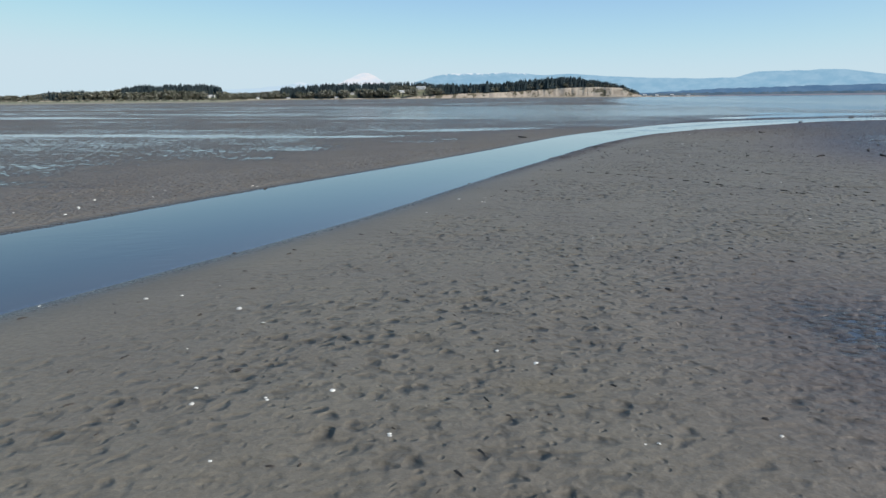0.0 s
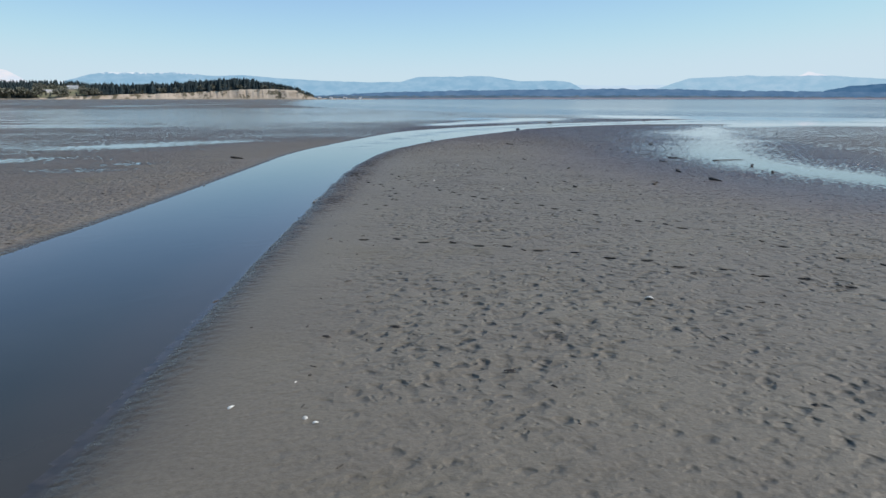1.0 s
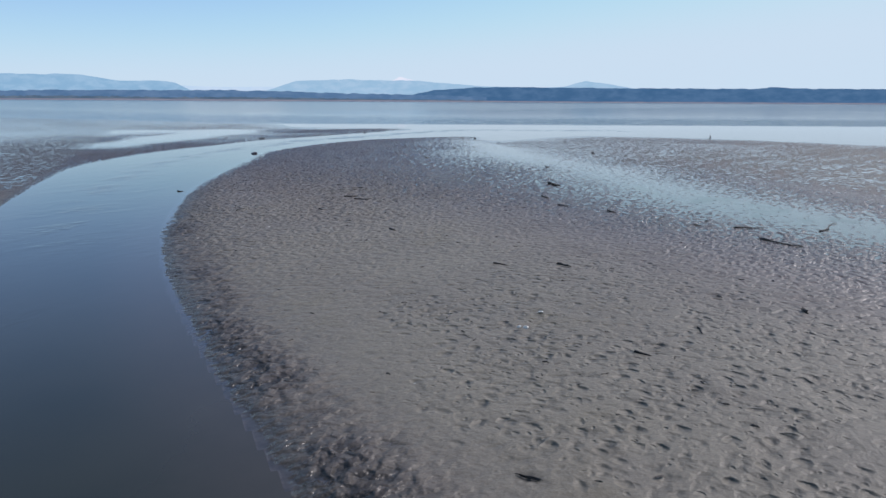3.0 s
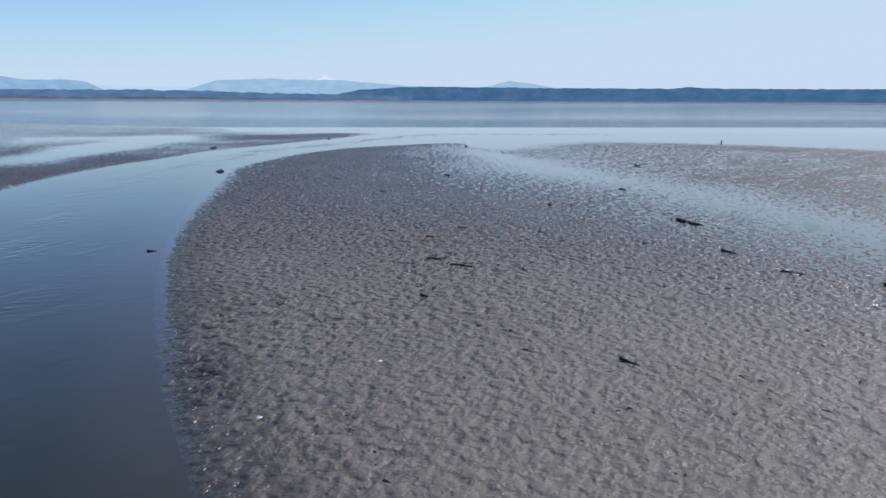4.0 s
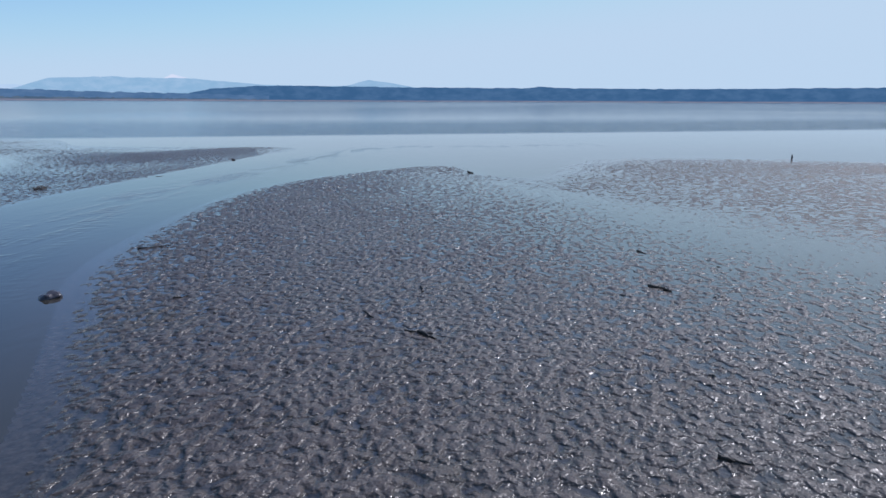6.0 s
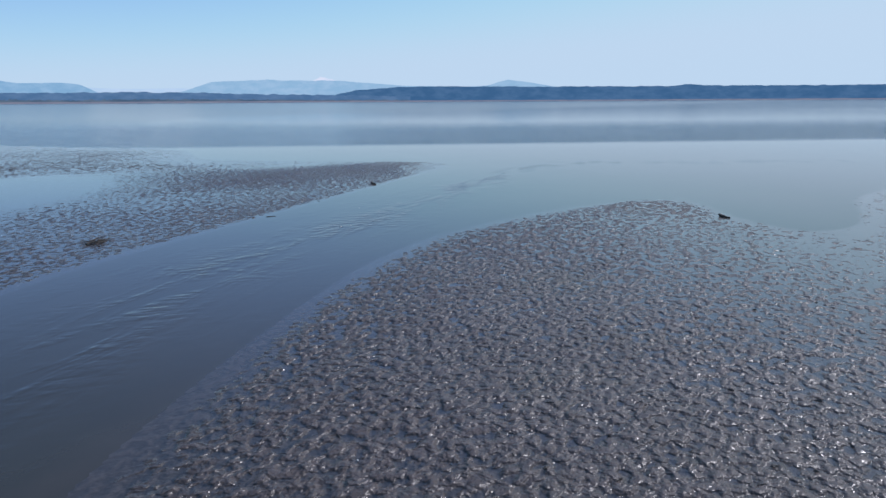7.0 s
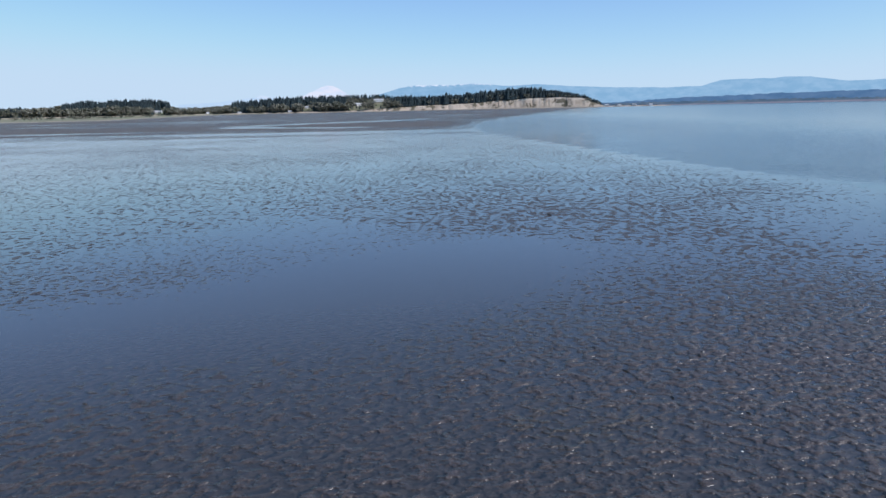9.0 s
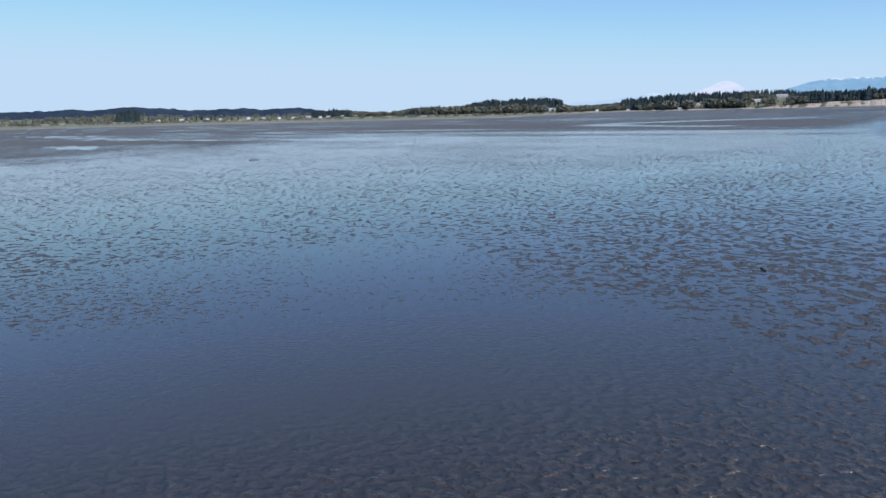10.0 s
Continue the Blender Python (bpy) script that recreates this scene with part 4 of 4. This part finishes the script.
for x, y, l, a, r in ((24.3, 42.3, 0.85, -50, 0.026), (26.0, 40.5, 1.9, -4, 0.022), (24.47, 44.95, 0.9, 10, 0.02), (23.75, 43.6, 0.25, -104, 0.03), (24.8, 48.6, 0.47, -104, 0.03), (12.06, 40.55, 0.24, -93, 0.022),
                      (13.64, 40.25, 0.26, -149, 0.02), (12.99, 34.85, 0.6, -95, 0.016), (15.6, 45.25, 0.33, -87, 0.02), (21.7, 55.95, 0.36, -72, 0.03), (18.85, 62.5, 0.25, -53, 0.03), (18.8, 54.35, 0.18, -88, 0.026)) + (
                      (25.8, 57.55, 0.31, -93, 0.02), (26.4, 52.3, 0.28, -141, 0.026), (24.25, 59.0, 0.3, -88, 0.018), (24.1, 57.5, 0.42, -75, 0.018), (21.1, 56.15, 0.18, -140, 0.03), (21.9, 53.7, 0.3, -139, 0.022),
                      (42.45, 66.65, 0.36, -137, 0.022), (35.0, 70.7, 0.40, -131, 0.024), (38.44, 78.6, 0.80, -44, 0.020), (37.0, 70.5, 0.41, -154, 0.03), (45.3, 95.7, 0.62, -18, 0.022), (52.8, 91.2, 0.34, -38, 0.016),
                      (8.08, 39.0, 0.25, -84, 0.02)):
    driftwood("driftwood_stick", x, y, l, a, r, 0.09, 0, BARK, "thin black stick lying on wet mud", group=STICKS)
for x, y, l, a, r, k in ((21.4, 55.0, 0.62, -83, 0.03, 3), (22.4, 41.0, 1.25, -114, 0.028, 4), (15.65, 33.2, 0.75, -133, 0.04, 2), (34.3, 69.3, 0.42, -119, 0.03, 2), (16.96, 56.3, 0.48, -134, 0.018, 3), (34.7, 74.6, 0.28, -34, 0.025, 2)):
    driftwood("driftwood_branch", x, y, l, a, r, 0.12, k, BARK, "crooked dark branch with broken limbs on the mud", group=STICKS)


def brush_pile(x, y):
    """A stranded treetop: one stem and many thin twigs bent the way of the ebb."""
    rng = random.Random(5)
    base = new("driftwood_treetop", None)
    base.matrix_world = pose(x, y, ground_at(x, y), 0, 0, 17)
    part("trunk", tube(rng, 0.95, 0.035, 0.12), BARK, base, smooth=True)
    for k in range(16):
        twig = part("twig", tube(rng, rng.uniform(0.3, 0.62), rng.uniform(0.008, 0.016), 0.2, 5, 6), BARK if k % 3 else GREY_WOOD, base, smooth=True)
        twig.matrix_local = pose(rng.uniform(-0.25, 0.3), rng.uniform(-0.2, 0.24), rng.uniform(0.0, 0.10), 0, rng.uniform(-14, 10), rng.uniform(-40, 40))
    return tagged(base, "stranded brown treetop with many thin twigs on the mud", "driftwood")


brush_pile(46.7, 92.15)


def clod(x, y, size):
    """A rough clump of black weed and mud on the edge of the bank."""
    bm = bmesh.new()
    bmesh.ops.create_icosphere(bm, subdivisions=3, radius=size)
    for v in bm.verts:
        f = 1 + 0.5 * noise.noise(v.co * (3.0 / size) * 0.5 + Vector((x, y, 0))) + 0.2 * noise.noise(v.co * (9.0 / size) * 0.5)
        v.co = Vector((v.co.x * f * 1.3, v.co.y * f, max(v.co.z * f * 0.6, -0.2 * size)))
    ob = part("seaweed_clump", bm, SHELL_DARK, smooth=True)
    ob.location = (x, y, ground_at(x, y) + 0.02)
    return tagged(ob, "dark clump of seaweed on the edge of the bank", "seaweed")


clod(33.9, 77.05, 0.16)


def stake(x, y):
    """A short weathered stake with a split top and a worn collar of weed."""
    base = new("wooden_stake", None)
    base.matrix_world = pose(x, y, 0, 3, 2, 20)
    bm = bmesh.new()
    rings = [(-0.3, 0.05), (0.0, 0.05), (0.14, 0.047), (0.24, 0.045), (0.29, 0.03)]
    loops = [[bm.verts.new((r * math.cos(k * math.pi / 4), r * math.sin(k * math.pi / 4), z + (0.02 * (k % 3) if z > 0.2 else 0))) for k in range(8)] for z, r in rings]
    for a, b in zip(loops, loops[1:]):
        for k in range(8):
            bm.faces.new((a[k], a[(k + 1) % 8], b[(k + 1) % 8], b[k]))
    bm.faces.new(loops[-1])
    part("post", bm, BARK, base)
    bm = bmesh.new()
    bmesh.ops.create_cone(bm, cap_ends=True, segments=10, radius1=0.075, radius2=0.06, depth=0.16)
    for v in bm.verts:
        v.co += Vector((0, 0, 0.12 + 0.02 * math.sin(v.co.x * 90)))
    part("weed_collar", bm, SHELL_DARK, base, "dark weed round the foot")
    return tagged(base, "short dark wooden stake standing in the shallows", "stake")


stake(77.7, 60.0)


def shell_mesh(seed):
    """Half of a clam: a ribbed, lipped dome with thickness."""
    rng = random.Random(seed)
    bm = bmesh.new()
    rows, cols = 6, 14
    layers = []
    for lift in (0.0, -0.07):
        grid = []
        for i in range(rows):
            t = i / (rows - 1)
            line = []
            for k in range(cols):
                a = 2 * math.pi * k / cols
                rib = 1 + 0.035 * math.cos(7 * a) * t
                r = 0.5 * t * rib * (1 + 0.12 * math.cos(a))
                line.append(bm.verts.new((r * math.cos(a) * 1.15, r * math.sin(a), 0.30 * (1 - t * t) + 0.08 + lift + rng.uniform(-0.008, 0.008))))
            grid.append(line)
        layers.append(grid)
        for a, b in zip(grid, grid[1:]):
            for k in range(cols):
                bm.faces.new((a[k], a[(k + 1) % cols], b[(k + 1) % cols], b[k]))
    for k in range(cols):
        a, b = layers[0][-1], layers[1][-1]
        bm.faces.new((a[k], a[(k + 1) % cols], b[(k + 1) % cols], b[k]))
    bmesh.ops.remove_doubles(bm, verts=bm.verts, dist=1e-4)
    bmesh.ops.recalc_face_normals(bm, faces=bm.faces)
    me = bpy.data.meshes.new("clam_shell")
    bm.to_mesh(me)
    bm.free()
    me.materials.append(SHELL)
    me.polygons.foreach_set("use_smooth", [True] * len(me.polygons))
    return me


SHELLS = [shell_mesh(k) for k in range(4)]


def clam_shell(x, y, size):
    rng = random.Random(int(x * 977 + y * 331))
    ob = new("clam_shell", rng.choice(SHELLS))
    ob.matrix_world = pose(x, y, ground_at(x, y) - 0.01, rng.uniform(-35, 35), rng.uniform(-35, 35), rng.uniform(0, 360)) @ Matrix.Diagonal((size * 0.8, size * 0.8, size * 0.8, 1))
    return tagged(ob, "bleached white clam shell half lying on the sand", "shell", "white shells on the sand")


for x, y, r in ((-4.65, 9.62, .09), (-3.14, 9.1, .1), (-2.62, 8.46, .09), (-2.68, 6.42, .07), (-2.58, 6.05, .07), (-1.34, 6.38, .08), (0.25, 7.51, .07), (0.65, 7.15, .08), (-1.94, 6.21, .05), (-0.69, 5.51, .05),
                (5.85, 21.2, .15), (-11.46, 17.16, .11), (-10.3, 18.06, .12), (-10.64, 19.49, .1), (-10.0, 16.9, .1), (5.82, 24.03, .1)):
    clam_shell(x, y, r)
for x, y, r in ((-0.42, 19.67, .09), (0.21, 19.14, .07), (0.28, 19.02, .07), (12.06, 42.6, .1), (12.94, 42.7, .13), (8.85, 37.32, .1), (12.11, 42.5, .1), (13.28, 53.1, .13), (15.52, 53.0, .1),
                (56.0, 89.7, .1), (52.43, 87.7, .1), (52.77, 87.56, .08), (52.4, 100.84, .045), (57.8, 97.55, .045), (56.7, 101.5, .045), (54.1, 104.3, .045), (54.2, 104.0, .045)):
    clam_shell(x, y, r)


for x, y, r in ((-11.49, 17.22, 0.09), (-9.96, 16.78, 0.08), (-10.22, 17.94, 0.08), (-10.63, 19.49, 0.10), (-9.22, 20.04, 0.10), (-9.51, 21.55, 0.09), (-7.01, 22.77, 0.08), (-2.03, 5.02, 0.05), (-0.69, 5.47, 0.06), (2.53, 5.57, 0.06), (1.49, 5.40, 0.05), (1.38, 5.38, 0.04), (-1.91, 6.16, 0.05), (-4.19, 9.79, 0.07)):
    clam_shell(x, y, r)
driftwood("driftwood_stick", 3.62, 33.83, 0.62, 68, 0.016, 0.14, 0, GREY_WOOD, "thin pale weathered stick lying at the water's edge", group=STICKS)


def litter(count, size, material, name, label, category, least):
    """Small scraps strewn over the flat, too many to count."""
    rng = random.Random(count)
    us, vs = np.array([rng.uniform(3, 124) for _ in range(count * 3)]), np.array([rng.uniform(-22, 10) for _ in range(count * 3)])
    xs, ys = 0.523 * us + 0.852 * vs, 0.852 * us - 0.523 * vs
    hs = terrain(xs[None, :], ys[None, :])[0][0]
    verts, faces = [], []
    for x, y, h in [(x, y, h) for x, y, h in zip(xs, ys, hs) if h > least][:count]:
        k, a, s = len(verts), rng.uniform(0, 6.28), size * rng.uniform(0.4, 1.5)
        l, w, t = s * rng.uniform(0.8, 2.2), s * rng.uniform(0.3, 0.7), s * rng.uniform(0.25, 0.5)
        c, d = math.cos(a), math.sin(a)
        for px, py, pz in ((-1, -.5, 0), (-.2, -1, 0), (1, -.3, 0), (.7, .8, 0), (-.6, .9, 0), (-.5, 0, 1), (.4, .1, .8)):
            px, py, pz = px * l + rng.uniform(-.2, .2) * s, py * w, pz * t
            verts.append((x + px * c - py * d, y + px * d + py * c, float(h) - 0.004 + pz * 1.4))
        faces += [(k, k + 1, k + 5), (k + 1, k + 6, k + 5), (k + 1, k + 2, k + 6), (k + 2, k + 3, k + 6), (k + 3, k + 4, k + 5), (k + 3, k + 5, k + 6), (k + 4, k, k + 5)]
    return tagged(link_mesh(name, verts, faces, material), label, category, kind="stuff")


litter(3600, 0.030, BARK, "bark_scraps", "scraps of black bark strewn over the mud", "bark scraps", 0.004)
litter(170, 0.018, SHELL, "shell_fragments", "white shell fragments strewn over the sand", "shell fragments", 0.01)
